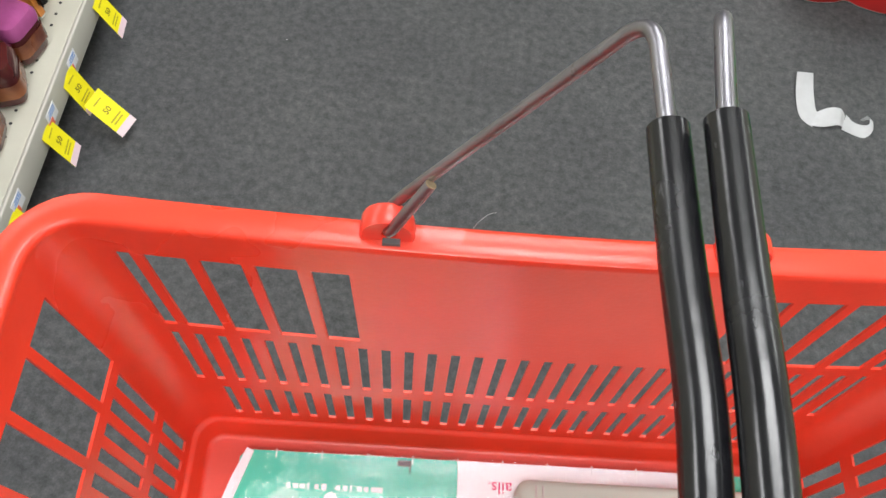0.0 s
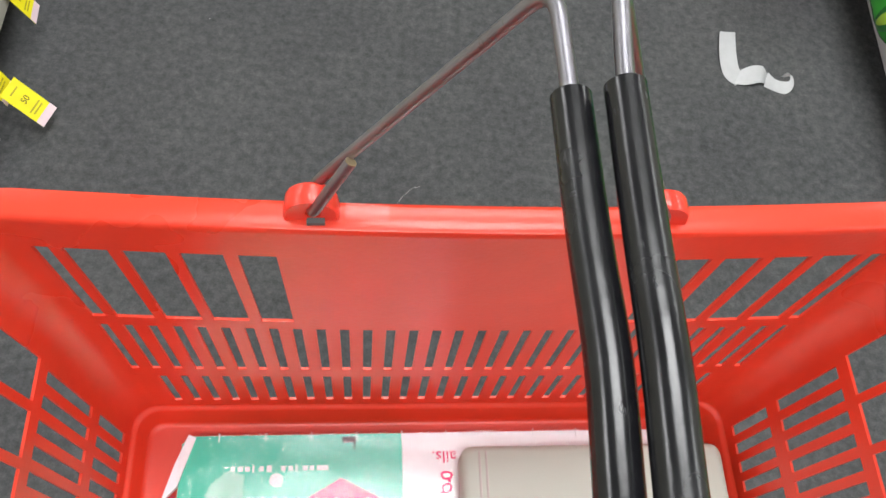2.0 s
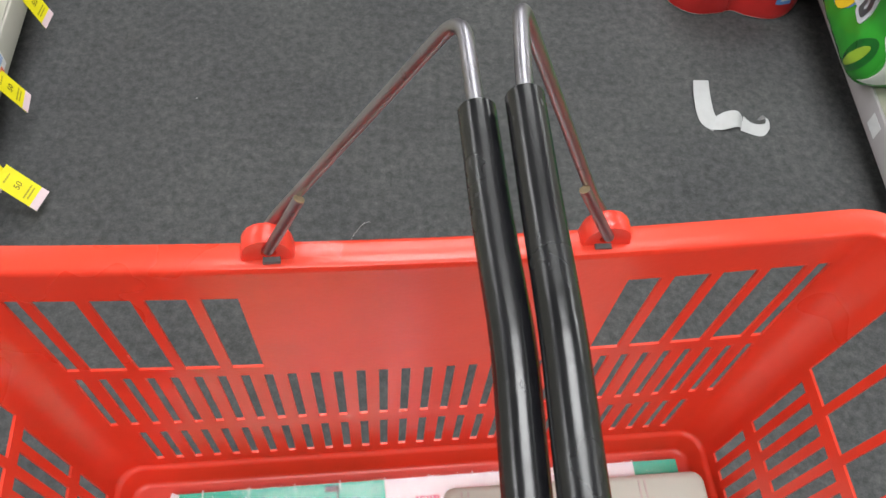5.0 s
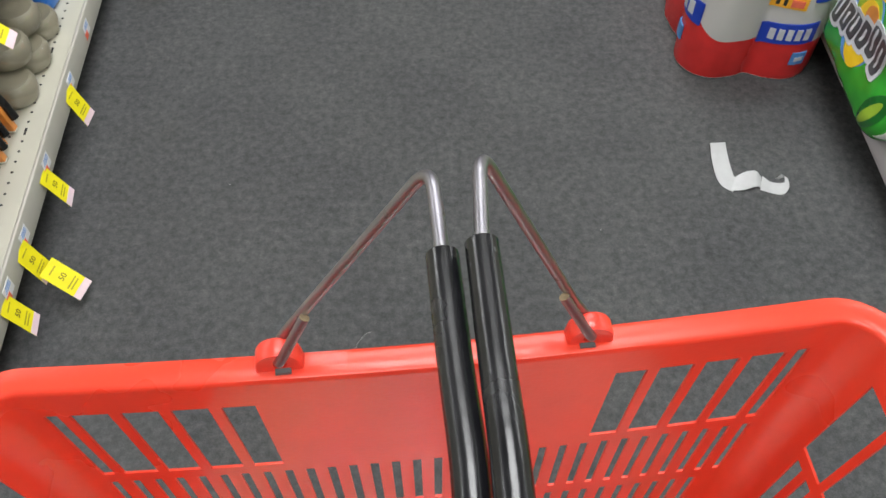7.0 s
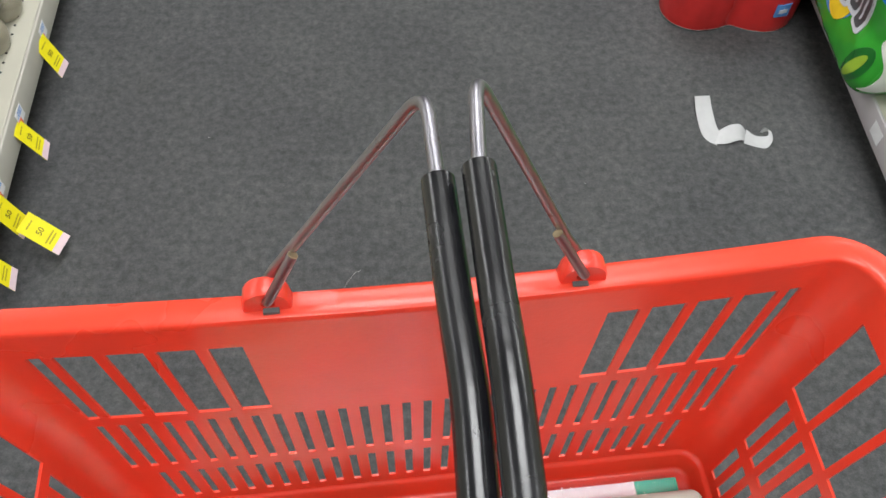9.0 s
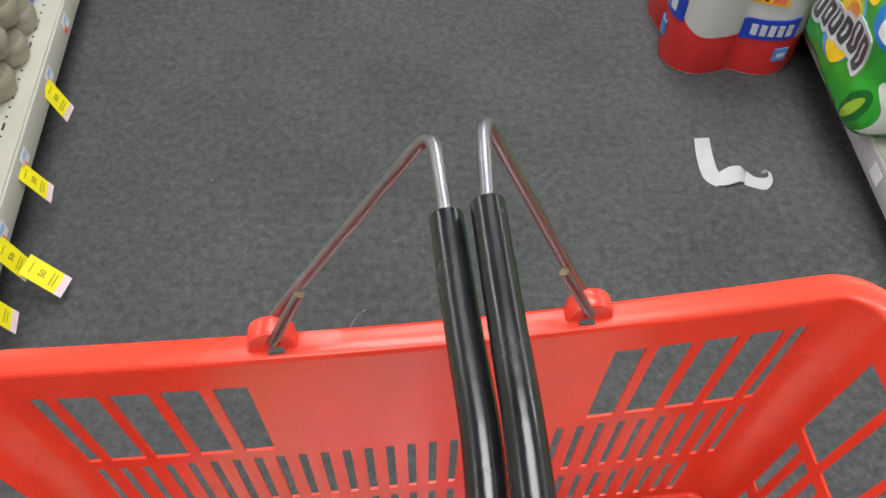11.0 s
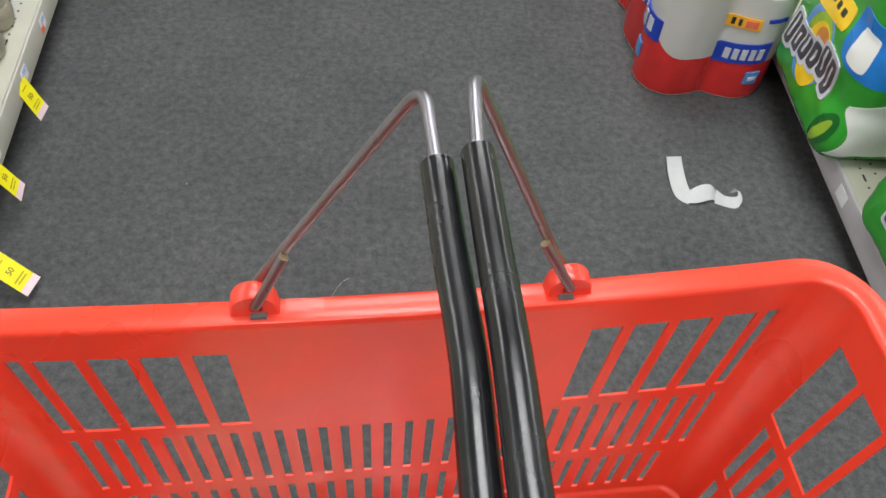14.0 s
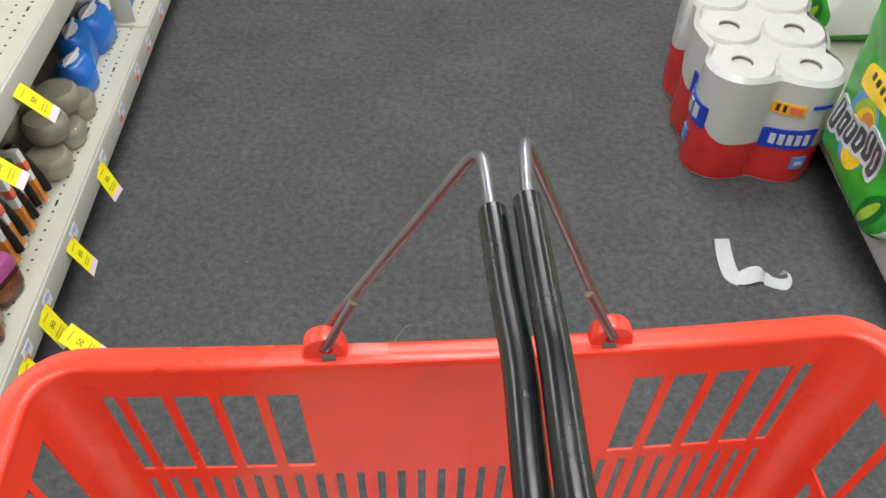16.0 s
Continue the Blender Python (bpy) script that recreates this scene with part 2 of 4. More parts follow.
HAZE_TAPE = film_material("clear_adhesive_tape", 0.35, 0.035, 0.08)

scuffed(RED, (0.74, 0.20, 0.15), 140, 0.79, (0.35, 1, 1), 0.12)
scuffed(BLACK_VINYL, (0.14, 0.14, 0.15), 420, 0.70, (1, 0.25, 1), 0.35)
scuffed(STEEL, (0.20, 0.17, 0.15), 180, 0.66, (1, 1, 1), 0.6)


# ---- mesh helpers ----
def finish(name, bm, mat, smooth=True):
    me = bpy.data.meshes.new(name)
    bmesh.ops.recalc_face_normals(bm, faces=bm.faces)
    if smooth:
        for f in bm.faces:
            f.smooth = True
    bm.to_mesh(me)
    bm.free()
    if smooth:
        me.set_sharp_from_angle(angle=radians(38))
    me.materials.append(mat)
    return me


def part(name, bm, mat, parent, label="", smooth=True):
    """Links a bmesh as one mesh object under a thing or a part."""
    ob = new(name, finish(name, bm, mat, smooth))
    ob.parent = parent
    if label:
        tagged(ob, label)
    return ob


def thing(name, m, label, category, group="", kind=""):
    ob = new(name)
    ob.empty_display_size = 0.05
    ob.matrix_world = m
    return tagged(ob, label, category, group, kind)


def setting(name, bm, mat, label, category):
    return tagged(new(name, finish(name, bm, mat)), label, category, "", "structure")


def box(bm, x0, x1, y0, y1, z0, z1, bevel=0.0, seg=2):
    m = Matrix.Translation(((x0 + x1) / 2, (y0 + y1) / 2, (z0 + z1) / 2)) @ Matrix.Diagonal((x1 - x0, y1 - y0, z1 - z0, 1))
    made = bmesh.ops.create_cube(bm, size=1, matrix=m)
    if bevel:
        edges = list({e for v in made["verts"] for e in v.link_edges})
        bmesh.ops.bevel(bm, geom=edges, offset=bevel, segments=seg, profile=0.5, affect="EDGES")
    return bm


def boxed(*a, **k):
    return box(bmesh.new(), *a, **k)


def sweep(points, radius, seg=12, caps=True, scales=None):
    """A tube along points; radius may be scaled point by point."""
    bm = bmesh.new()
    pts = [Vector(p) for p in points]
    n = len(pts)
    tans = [(pts[min(i + 1, n - 1)] - pts[max(i - 1, 0)]).normalized() for i in range(n)]
    side = tans[0].orthogonal().normalized()
    rings = []
    for i, (p, t) in enumerate(zip(pts, tans)):
        side = (side - t * side.dot(t)).normalized()
        up = t.cross(side)
        r = radius * (scales[i] if scales else 1)
        rings.append([bm.verts.new(p + (side * math.cos(a) + up * math.sin(a)) * r) for a in [2 * math.pi * k / seg for k in range(seg)]])
    for a, b in zip(rings, rings[1:]):
        for k in range(seg):
            bm.faces.new((a[k], a[(k + 1) % seg], b[(k + 1) % seg], b[k]))
    if caps:
        bm.faces.new(rings[0])
        bm.faces.new(rings[-1])
    return bm


def filleted(points, radius, steps=6):
    """A polyline with its corners rounded."""
    pts = [Vector(p) for p in points]
    out = [pts[0]]
    for a, b, c in zip(pts, pts[1:], pts[2:]):
        r = min(radius, (a - b).length * 0.45, (c - b).length * 0.45)
        p, q = b + (a - b).normalized() * r, b + (c - b).normalized() * r
        for k in range(steps + 1):
            t = k / steps
            out.append(p.lerp(b, t).lerp(b.lerp(q, t), t))
    out.append(pts[-1])
    return out


def lathe(profile, seg=24, centre=(0, 0)):
    """A turned shape from (radius, z) pairs."""
    bm = bmesh.new()
    rings = []
    for r, z in profile:
        if r < 1e-6:
            rings.append([bm.verts.new((centre[0], centre[1], z))])
        else:
            rings.append([bm.verts.new((centre[0] + r * math.cos(2 * math.pi * k / seg), centre[1] + r * math.sin(2 * math.pi * k / seg), z)) for k in range(seg)])
    for a, b in zip(rings, rings[1:]):
        for k in range(seg):
            i, j = k, (k + 1) % seg
            if len(a) == 1:
                bm.faces.new((a[0], b[i], b[j]))
            elif len(b) == 1:
                bm.faces.new((a[i], a[j], b[0]))
            else:
                bm.faces.new((a[i], a[j], b[j], b[i]))
    return bm


def slab(outline, z0, z1, bm=None):
    """A flat piece of any outline, with thickness."""
    bm = bm or bmesh.new()
    lo = [bm.verts.new((x, y, z0)) for x, y in outline]
    hi = [bm.verts.new((x, y, z1)) for x, y in outline]
    n = len(outline)
    bm.faces.new(hi)
    bm.faces.new(lo[::-1])
    for i in range(n):
        bm.faces.new((lo[i], lo[(i + 1) % n], hi[(i + 1) % n], hi[i]))
    return bm


def rounded(hx, hy, r, seg=6, cx=0.0, cy=0.0):
    """The outline of a rectangle with round corners."""
    out = []
    for sx, sy, a0 in ((1, 1, 0), (-1, 1, 90), (-1, -1, 180), (1, -1, 270)):
        for k in range(seg + 1):
            a = radians(a0 + 90 * k / seg)
            out.append((cx + sx * (hx - r) + r * math.cos(a), cy + sy * (hy - r) + r * math.sin(a)))
    return out


def loft(rings, cap_start=True, cap_end=True):
    bm = bmesh.new()
    vs = [[bm.verts.new(p) for p in ring] for ring in rings]
    n = len(vs[0])
    for a, b in zip(vs, vs[1:]):
        for i in range(n):
            bm.faces.new((a[i], a[(i + 1) % n], b[(i + 1) % n], b[i]))
    if cap_start:
        bm.faces.new(vs[0][::-1])
    if cap_end:
        bm.faces.new(vs[-1])
    return bm


def lettering(text, size, thick=0.0003):
    """Raised letters in the built-in font, in the xy plane, centred."""
    cu = bpy.data.curves.new("letters", "FONT")
    cu.body, cu.size, cu.extrude, cu.align_x, cu.align_y, cu.resolution_u = text, size, thick, "CENTER", "CENTER", 3
    ob = bpy.data.objects.new("letters", cu)
    scene.collection.objects.link(ob)
    dg = bpy.context.evaluated_depsgraph_get()
    me = bpy.data.meshes.new_from_object(ob.evaluated_get(dg))
    bm = bmesh.new()
    bm.from_mesh(me)
    bpy.data.objects.remove(ob)
    bpy.data.meshes.remove(me)
    return bm


def moved(bm, m):
    bm.transform(m)
    return bm


# ---- the setting ----
LEFT, RIGHT = -0.733, 0.855   # the front lips of the two shelving runs
bm = bmesh.new()
vs = [bm.verts.new(p) for p in ((-5, -6, 0), (5, -6, 0), (5, 9, 0), (-5, 9, 0))]
bm.faces.new(vs)
setting("floor", bm, FLOOR, "charcoal flecked store carpet, worn in patches", "floor")
setting("wall_north", boxed(-5, 5, 9, 9.15, 0, 3), WALL, "plain pale store wall", "wall")
setting("wall_south", boxed(-5, 5, -6.15, -6, 0, 3), WALL, "plain pale store wall", "wall")
setting("wall_west", boxed(-5.15, -5, -6, 9, 0, 3), WALL, "plain pale store wall", "wall")
setting("wall_east", boxed(5, 5.15, -6, 9, 0, 3), WALL, "plain pale store wall", "wall")
setting("ceiling", boxed(-5.15, 5.15, -6.15, 9.15, 3.0, 3.12), CEIL, "white mineral ceiling of the store", "ceiling")


def ceiling_light():
    ob = thing("ceiling_light", pose(0, 0, 2.87), "white fluorescent ceiling light fixture, lit", "ceiling light", "ceiling lights over the aisle")
    bm = bmesh.new()
    for sx in (-1, 1):
        box(bm, sx * 0.290 - 0.012, sx * 0.290 + 0.012, -0.62, 0.62, 0.0, 0.13, 0.003)
    for sy in (-1, 1):
        box(bm, -0.302, 0.302, sy * 0.61 - 0.012, sy * 0.61 + 0.012, 0.002, 0.128, 0.003)
    part("frame", bm, FRAME_WHITE, ob)
    part("diffuser", boxed(-0.275, 0.275, -0.59, 0.59, 0.02, 0.03), DIFFUSER, ob)
    return ob


first_light = ceiling_light()
first_light.matrix_world = pose(*LAMP_PLACES[0], 2.87, 0, 0, 90)
for lx, ly in LAMP_PLACES[1:]:
    copy_thing(first_light, pose(lx, ly, 2.87, 0, 0, 90))


# ---- the shelving ----
DECK, LIP_H, SHELF_D = 0.145, 0.055, 0.46


def shelf_deck(name, side, y0, y1, edge, top, depth, label, dark_gap=True):
    """One length of metal shelf: deck, rolled front lip, price strip and kickplate. side: -1 to the left of the aisle."""
    ob = thing(name, pose(edge, (y0 + y1) / 2, 0), label, "shelf", "metal shelves of the aisle")
    h, s = (y1 - y0) / 2 - 0.0015, side
    part("deck", boxed(min(0, s * depth), max(0, s * depth), -h, h, top - 0.018, top, 0.004), CREAM, ob)
    lo = top - LIP_H
    face = boxed(min(0, -s * 0.007), max(0, -s * 0.007), -h, h, lo, top + 0.002, 0.0028, 3)
    part("front_lip", face, LIP if side < 0 else CHANNEL, ob)
    if dark_gap:
        part("kickplate", boxed(min(s * 0.045, s * 0.06), max(s * 0.045, s * 0.06), -h, h, 0.0, top - 0.019), KICK_AND_SHADE, ob, "black recessed kickplate")
        # black strip added below the lip as the shade in the gap
        part("under_edge", boxed(min(s * 0.002, s * 0.012), max(s * 0.002, s * 0.012), -h, h, lo - 0.012, lo + 0.004), KICK_AND_SHADE, ob)
    # two rows of punched holes behind the lip, with a long slot here and there
    bm = bmesh.new()
    n = int((y1 - y0) / 0.0254)
    for i in range(n):
        y = -h + 0.014 + i * 0.0254
        for row, xx in enumerate((0.034, 0.060)):
            off = 0.0127 * row
            if abs(y + off) < h - 0.006:
                if i % 9 == 4 and row == 0:
                    box(bm, s * xx - 0.0022, s * xx + 0.0022, y + off - 0.009, y + off + 0.009, top - 0.001, top + 0.0004)
                else:
                    bmesh.ops.create_cone(bm, cap_ends=True, segments=8, radius1=0.0028, radius2=0.0028, depth=0.0016, matrix=Matrix.Translation((s * xx, y + off, top - 0.0004)))
    holes = part("perforation", bm, DARK, ob, "dark punched holes", smooth=False)
    holes["kind"] = "stuff"
    return ob


for y0, y1 in ((-0.75, 0.46), (0.46, 1.68), (1.68, 2.9), (2.9, 4.1)):
    shelf_deck("base_shelf", -1, y0, y1, LEFT, DECK, SHELF_D, "cream enamelled metal base shelf with punched deck")
    shelf_deck("upper_shelf", -1, y0, y1, LEFT - 0.03, 0.43, SHELF_D - 0.01, "cream enamelled metal shelf above the base shelf", False)
for y0, y1 in ((-0.75, 0.35), (0.35, 1.37), (1.37, 2.6), (2.6, 4.1)):
    shelf_deck("base_shelf", 1, y0, y1, RIGHT, DECK - 0.025, SHELF_D, "cream metal base shelf with grey price channel")


def gondola_back(name, x0, x1, side):
    mid = (x0 + x1) / 2
    x0, x1 = x0 - mid, x1 - mid
    ob = thing(name, pose(mid, 0, 0), "cream pegboard back of the shelving run", "shelving back")
    for i in range(4):
        y0 = -0.75 + i * 1.2125
        part("back_panel", boxed(x0, x1, y0 + 0.002, y0 + 1.2105, 0.0, 1.55, 0.003), CREAM, ob)
    for i in range(5):
        y0 = -0.75 + i * 1.2125
        xa = x1 if side < 0 else x0
        part("upright", boxed(xa - 0.012, xa + 0.012, y0 - 0.015, y0 + 0.015, 0.0, 1.56, 0.002), LIP, ob)
    return ob


gondola_back("shelving_back", LEFT - SHELF_D - 0.05, LEFT - SHELF_D - 0.02, -1)
gondola_back("shelving_back", RIGHT + SHELF_D + 0.02, RIGHT + SHELF_D + 0.05, 1)

# shelf divider standing on the far left deck
fin = thing("shelf_divider", pose(LEFT - 0.03, 1.70, DECK), "white wire-thin shelf divider standing on the shelf", "divider")
part("plate", boxed(-0.30, 0.0, -0.003, 0.003, 0.001, 0.075, 0.002), LIP, fin)
part("foot", boxed(-0.30, 0.0, -0.018, 0.018, 0.0, 0.003, 0.001), LIP, fin)


# ---- price tags ----
TAG_W, TAG_L = 0.042, 0.078


def tag_plate(bend):
    """A hanging card that bows outwards: local x out into the aisle, y along the shelf, z up from its top edge."""
    bm = bmesh.new()
    n = 6
    rows_ = []
    for k in range(n + 1):
        t = k / n
        a = radians(bend) * t
        out, down = 0.006 * math.sin(a) + t * t * 0.006 * bend / 20, t * TAG_L
        rows_.append([bm.verts.new((out + d, y, -down)) for d in (0.0, 0.0007) for y in (-TAG_W / 2, TAG_W / 2)])
    for a, b in zip(rows_, rows_[1:]):
        bm.faces.new((a[0], a[1], b[1], b[0]))
        bm.faces.new((a[2], b[2], b[3], a[3]))
        bm.faces.new((a[0], b[0], b[2], a[2]))
        bm.faces.new((a[1], a[3], b[3], b[1]))
    bm.faces.new((rows_[0][0], rows_[0][2], rows_[0][3], rows_[0][1]))
    bm.faces.new((rows_[n][0], rows_[n][1], rows_[n][3], rows_[n][2]))
    return bm


def price_tag(x, y, z, lean, twist=0.0, label="yellow price tag with pale pink foot, hanging off the lip"):
    """lean: degrees by which the card stands off the shelf; twist: turn about the upright."""
    ob = thing("price_tag", pose(x, y, z) @ Matrix.Rotation(radians(twist), 4, "Z") @ Matrix.Rotation(radians(-lean), 4, "Y"), label, "price tag", "yellow price tags on the shelf lips")
    part("card", tag_plate(0.0), YELLOW, ob)
    part("foot_strip", boxed(0.0008, 0.0014, -TAG_W / 2, TAG_W / 2, -TAG_L - 0.0005, -TAG_L + 0.013), PINK_EDGE, ob, "pale pink strip")
    face = Matrix.Translation((0.0012, 0, -TAG_L * 0.42)) @ Matrix.Rotation(radians(90), 4, "Z") @ Matrix.Rotation(radians(90), 4, "X")
    part("price_figures", moved(lettering("50", 0.015), face), PRICE_INK, ob, "dark printed price 50", smooth=False)
    for k, (w, dz) in enumerate(((0.020, -0.012), (0.028, -0.050), (0.024, -0.056))):
        part("print_line", boxed(0.0008, 0.0012, -w / 2, w / 2, dz - 0.0012, dz + 0.0012), OLIVE_INK, ob)
    return ob


def lip_label(x, y, z):
    ob = thing("shelf_label", pose(x, y, z), "small white and red price label on the shelf lip", "shelf label", "small labels on the shelf lips")
    part("paper", boxed(0.0, 0.0008, -0.017, 0.017, -0.012, 0.016), WHITE_LABEL, ob)
    for k in range(3):
        part("print_line", boxed(0.0008, 0.0011, -0.013 + 0.003 * k, 0.013, 0.003 + 0.004 * k, 0.0052 + 0.004 * k), BLUE_INK, ob)
    part("sticker", boxed(0.0008, 0.0012, -0.020, -0.002, -0.014, 0.000), ORANGE_RED, ob, "orange-red sticker")
    return ob


lip_x = LEFT + 0.0075
for y, lean, twist in ((0.28, 22, 4), (0.50, 18, -3), (0.665, 20, 5), (0.775, 18, -6), (0.945, 22, 4), (1.165, 17, -8)):
    price_tag(lip_x - 0.001, y, DECK - 0.022, lean, twist)
    lip_label(lip_x, y + 0.030, DECK - 0.026)
price_tag(lip_x + 0.028, 0.768, DECK - 0.066, 46, -18, "bent yellow price tag sticking out into the aisle")
for y in (1.36, 1.52, 1.645, 1.80, 1.93, 2.08, 2.3):
    lip_label(lip_x, y, DECK - 0.026)
for y, lean in ((0.36, 30), (0.56, 26), (0.86, 30), (1.04, 28)):
    price_tag(lip_x - 0.031, y, 0.405, lean + 12, 3)
for y in (0.9, 1.25, 1.7):
    lip = thing("shelf_label", pose(RIGHT - 0.0078, y, DECK - 0.05), "small white label on the grey price channel", "shelf label", "small labels on the shelf lips")
    part("paper", boxed(-0.0008, 0.0, -0.02, 0.02, -0.014, 0.014), WHITE_LABEL, lip)


# ---- goods on the cream shelves ----
def wax_jar(x, y, z, turn, foil):
    """A squat dark jar with a printed band, in foil or bare."""
    ob = thing("candle_jar", pose(x, y, z, 0, 0, turn), "dark maroon jar with purple foil top" if foil else "dark maroon jar with an amber printed band", "jar", "maroon jars on the base shelf")
    bm = loft([[(px, py, zz) for px, py in rounded(h, h * 0.86, h * 0.42, 4)] for h, zz in ((0.030, 0.0), (0.038, 0.006), (0.041, 0.03), (0.040, 0.062), (0.035, 0.072))])
    part("body", bm, MAROON, ob)
    band = loft([[(px, py, zz) for px, py in rounded(0.0418, 0.0418 * 0.86, 0.018, 4)] for zz in (0.022, 0.050)], False, False)
    part("label_band", band, BROWN_AMBER, ob, "brownish amber band")
    top = loft([[(px, py, zz) for px, py in rounded(h, h * 0.86, h * 0.4, 4)] for h, zz in ((0.0405, 0.060), (0.041, 0.072), (0.036, 0.082), (0.018, 0.088))])
    part("lid", top, PURPLE if foil else MAROON, ob)
    return ob


for x, y, z, turn, foil in ((-0.798, 0.800, 0, -15, 1), (-0.884, 0.802, 0, 10, 1), (-0.796, 0.708, 0, 20, 0), (-0.886, 0.704, 0, 40, 0), (-0.880, 0.752, 0.089, 12, 1),
                            (-0.800, 0.616, 0, 8, 0), (-0.888, 0.612, 0, 33, 0), (-0.845, 0.660, 0.089, -20, 0), (-0.802, 0.528, 0, 15, 0), (-0.890, 0.524, 0, -10, 0)):
    wax_jar(x, y, DECK + z, turn, foil)


def refill_pack(x, y, turn):
    """A white and orange carton standing on edge, with a black nozzle unit in front."""
    ob = thing("refill_pack", pose(x, y, DECK, 0, -9, turn), "white and orange carton with a black plastic nozzle", "carton", "cartons with nozzles on the base shelf")
    part("carton", boxed(-0.045, 0.045, -0.006, 0.006, 0.0, 0.125, 0.0012), BOX_WHITE, ob)
    part("orange_panel", boxed(-0.0455, 0.0456, -0.0066, 0.0066, 0.004, 0.058, 0.0008), AMBER, ob, "orange fruit print")
    part("leaf_print", boxed(-0.012, 0.028, -0.0068, 0.0068, 0.094, 0.112, 0.0008), LEAF, ob)
    part("red_print", boxed(0.030, 0.0457, -0.0069, 0.0069, 0.080, 0.100, 0.0008), ORANGE_RED, ob)
    bm = sweep(filleted([(0.020, 0.010, 0.115), (0.038, 0.012, 0.095), (0.046, 0.012, 0.055), (0.049, 0.010, 0.022)], 0.02), 0.0085, 12, True)
    part("nozzle", bm, BLACK_PLASTIC, ob, "black plastic nozzle")
    part("nozzle_cap", moved(lathe([(0, -0.004), (0.012, -0.003), (0.013, 0.004), (0.009, 0.010), (0, 0.011)], 16), Matrix.Translation((0.020, 0.011, 0.116))), BLACK_PLASTIC, ob)
    return ob


for k in range(5):
    refill_pack(-0.822 - 0.006 * (k % 2), 0.878 + 0.040 * k, -14 + 5 * (k % 3))
for k in range(4):
    refill_pack(-0.935, 0.884 + 0.040 * k, -8 + 4 * (k % 2))


def wax_tub(x, y, z, turn):
    ob = thing("wax_tub", pose(x, y, z, 0, 0, turn), "taupe round tub in clear shrink wrap", "tub", "taupe tubs on the base shelf")
    part("body", lathe([(0, 0.0), (0.030, 0.0), (0.038, 0.006), (0.043, 0.022), (0.044, 0.036), (0.040, 0.046), (0.036, 0.050), (0.030, 0.047), (0, 0.046)], 28), TAUPE, ob)
    part("wrap", lathe([(0.033, -0.0005 + 0.001), (0.0405, 0.006), (0.0455, 0.022), (0.0465, 0.037), (0.042, 0.049), (0.030, 0.053), (0.012, 0.052)], 28), WRAP, ob, "crinkled clear wrap")
    return ob


for x, y, z in ((-0.825, 1.125, 0), (-0.822, 1.222, 0), (-0.827, 1.318, 0), (-0.922, 1.12, 0), (-0.92, 1.215, 0), (-0.922, 1.312, 0),
                (-0.828, 1.172, 0.0535), (-0.832, 1.268, 0.0535), (-0.92, 1.168, 0.0535), (-0.918, 1.266, 0.0535)):
    wax_tub(x + 0.026, y, DECK + z, 40 * y)


def blue_pouch(x, y, z, w, d, h, turn, label="bright blue and white plastic pouch on the shelf"):
    """A soft bag with bulging faces and a white printed patch."""
    ob = thing("pouch", pose(x, y, z, 0, 0, turn), label, "pouch", "blue pouches on the base shelf")
    rings = []
    for t, k in ((0, 0.72), (0.12, 0.96), (0.4, 1.0), (0.7, 0.94), (0.9, 0.7), (1.0, 0.34)):
        rings.append([(px, py, h * t) for px, py in rounded(w / 2 * (0.9 + 0.1 * k), d / 2 * k, min(w, d) / 2 * k * 0.8, 5)])
    part("body", loft(rings), PACK_BLUE, ob)
    part("printed_patch", moved(lathe([(0, 0.0), (0.30 * w, 0.0), (0.32 * w, 0.0015), (0, 0.003)], 24), Matrix.Translation((0, 0, h * 0.985)) @ Matrix.Diagonal((1, 0.5, 1, 1))), WHITE_LABEL, ob)
    part("seal", boxed(-w * 0.42, w * 0.42, -0.003, 0.003, h * 0.97, h * 1.07, 0.0015), BOX_WHITE, ob)
    return ob


for x, y, w, d, h, turn in ((-0.84, 1.415, 0.085, 0.08, 0.08, 80), (-0.86, 1.50, 0.10, 0.075, 0.10, 95), (-0.85, 1.60, 0.11, 0.085, 0.09, 85),
                            (-0.86, 1.80, 0.14, 0.11, 0.10, 100), (-0.855, 1.95, 0.15, 0.12, 0.11, 84), (-0.86, 2.12, 0.15, 0.12, 0.11, 96)):
    blue_pouch(x + 0.02, y, DECK, w, d, h, turn)
for k in range(3):
    bx = thing("carton", pose(-0.855, 1.66 + 0.0 * k, DECK + 0.0, 0, 0, 0) if k == 0 else pose(-0.86, 2.26 + 0.11 * k, DECK), "white carton with blue print on the shelf", "carton", "white cartons on the base shelf")
    part("body", boxed(-0.05, 0.05, -0.022, 0.022, 0, 0.09, 0.002), BOX_WHITE, bx)
    part("print_panel", boxed(-0.051, 0.051, -0.0226, 0.0226, 0.02, 0.05, 0.001), FILM_BLUE, bx)


# the whole left run stands a little askew to the aisle
ASKEW = Matrix.Translation((LEFT + 0.002, 0.90, 0)) @ Matrix.Rotation(radians(3.2), 4, "Z") @ Matrix.Translation((-LEFT, -0.945, 0))
for ob in list(scene.collection.objects):
    if ob.parent is None and ob.type == "EMPTY" and -1.5 < ob.matrix_world.translation.x < -0.5 and ob.matrix_world.translation.z < 2.5:
        ob.matrix_world = ASKEW @ ob.matrix_world


# ---- paper towel packs ----
ROLL_R, ROLL_H = 0.068, 0.235


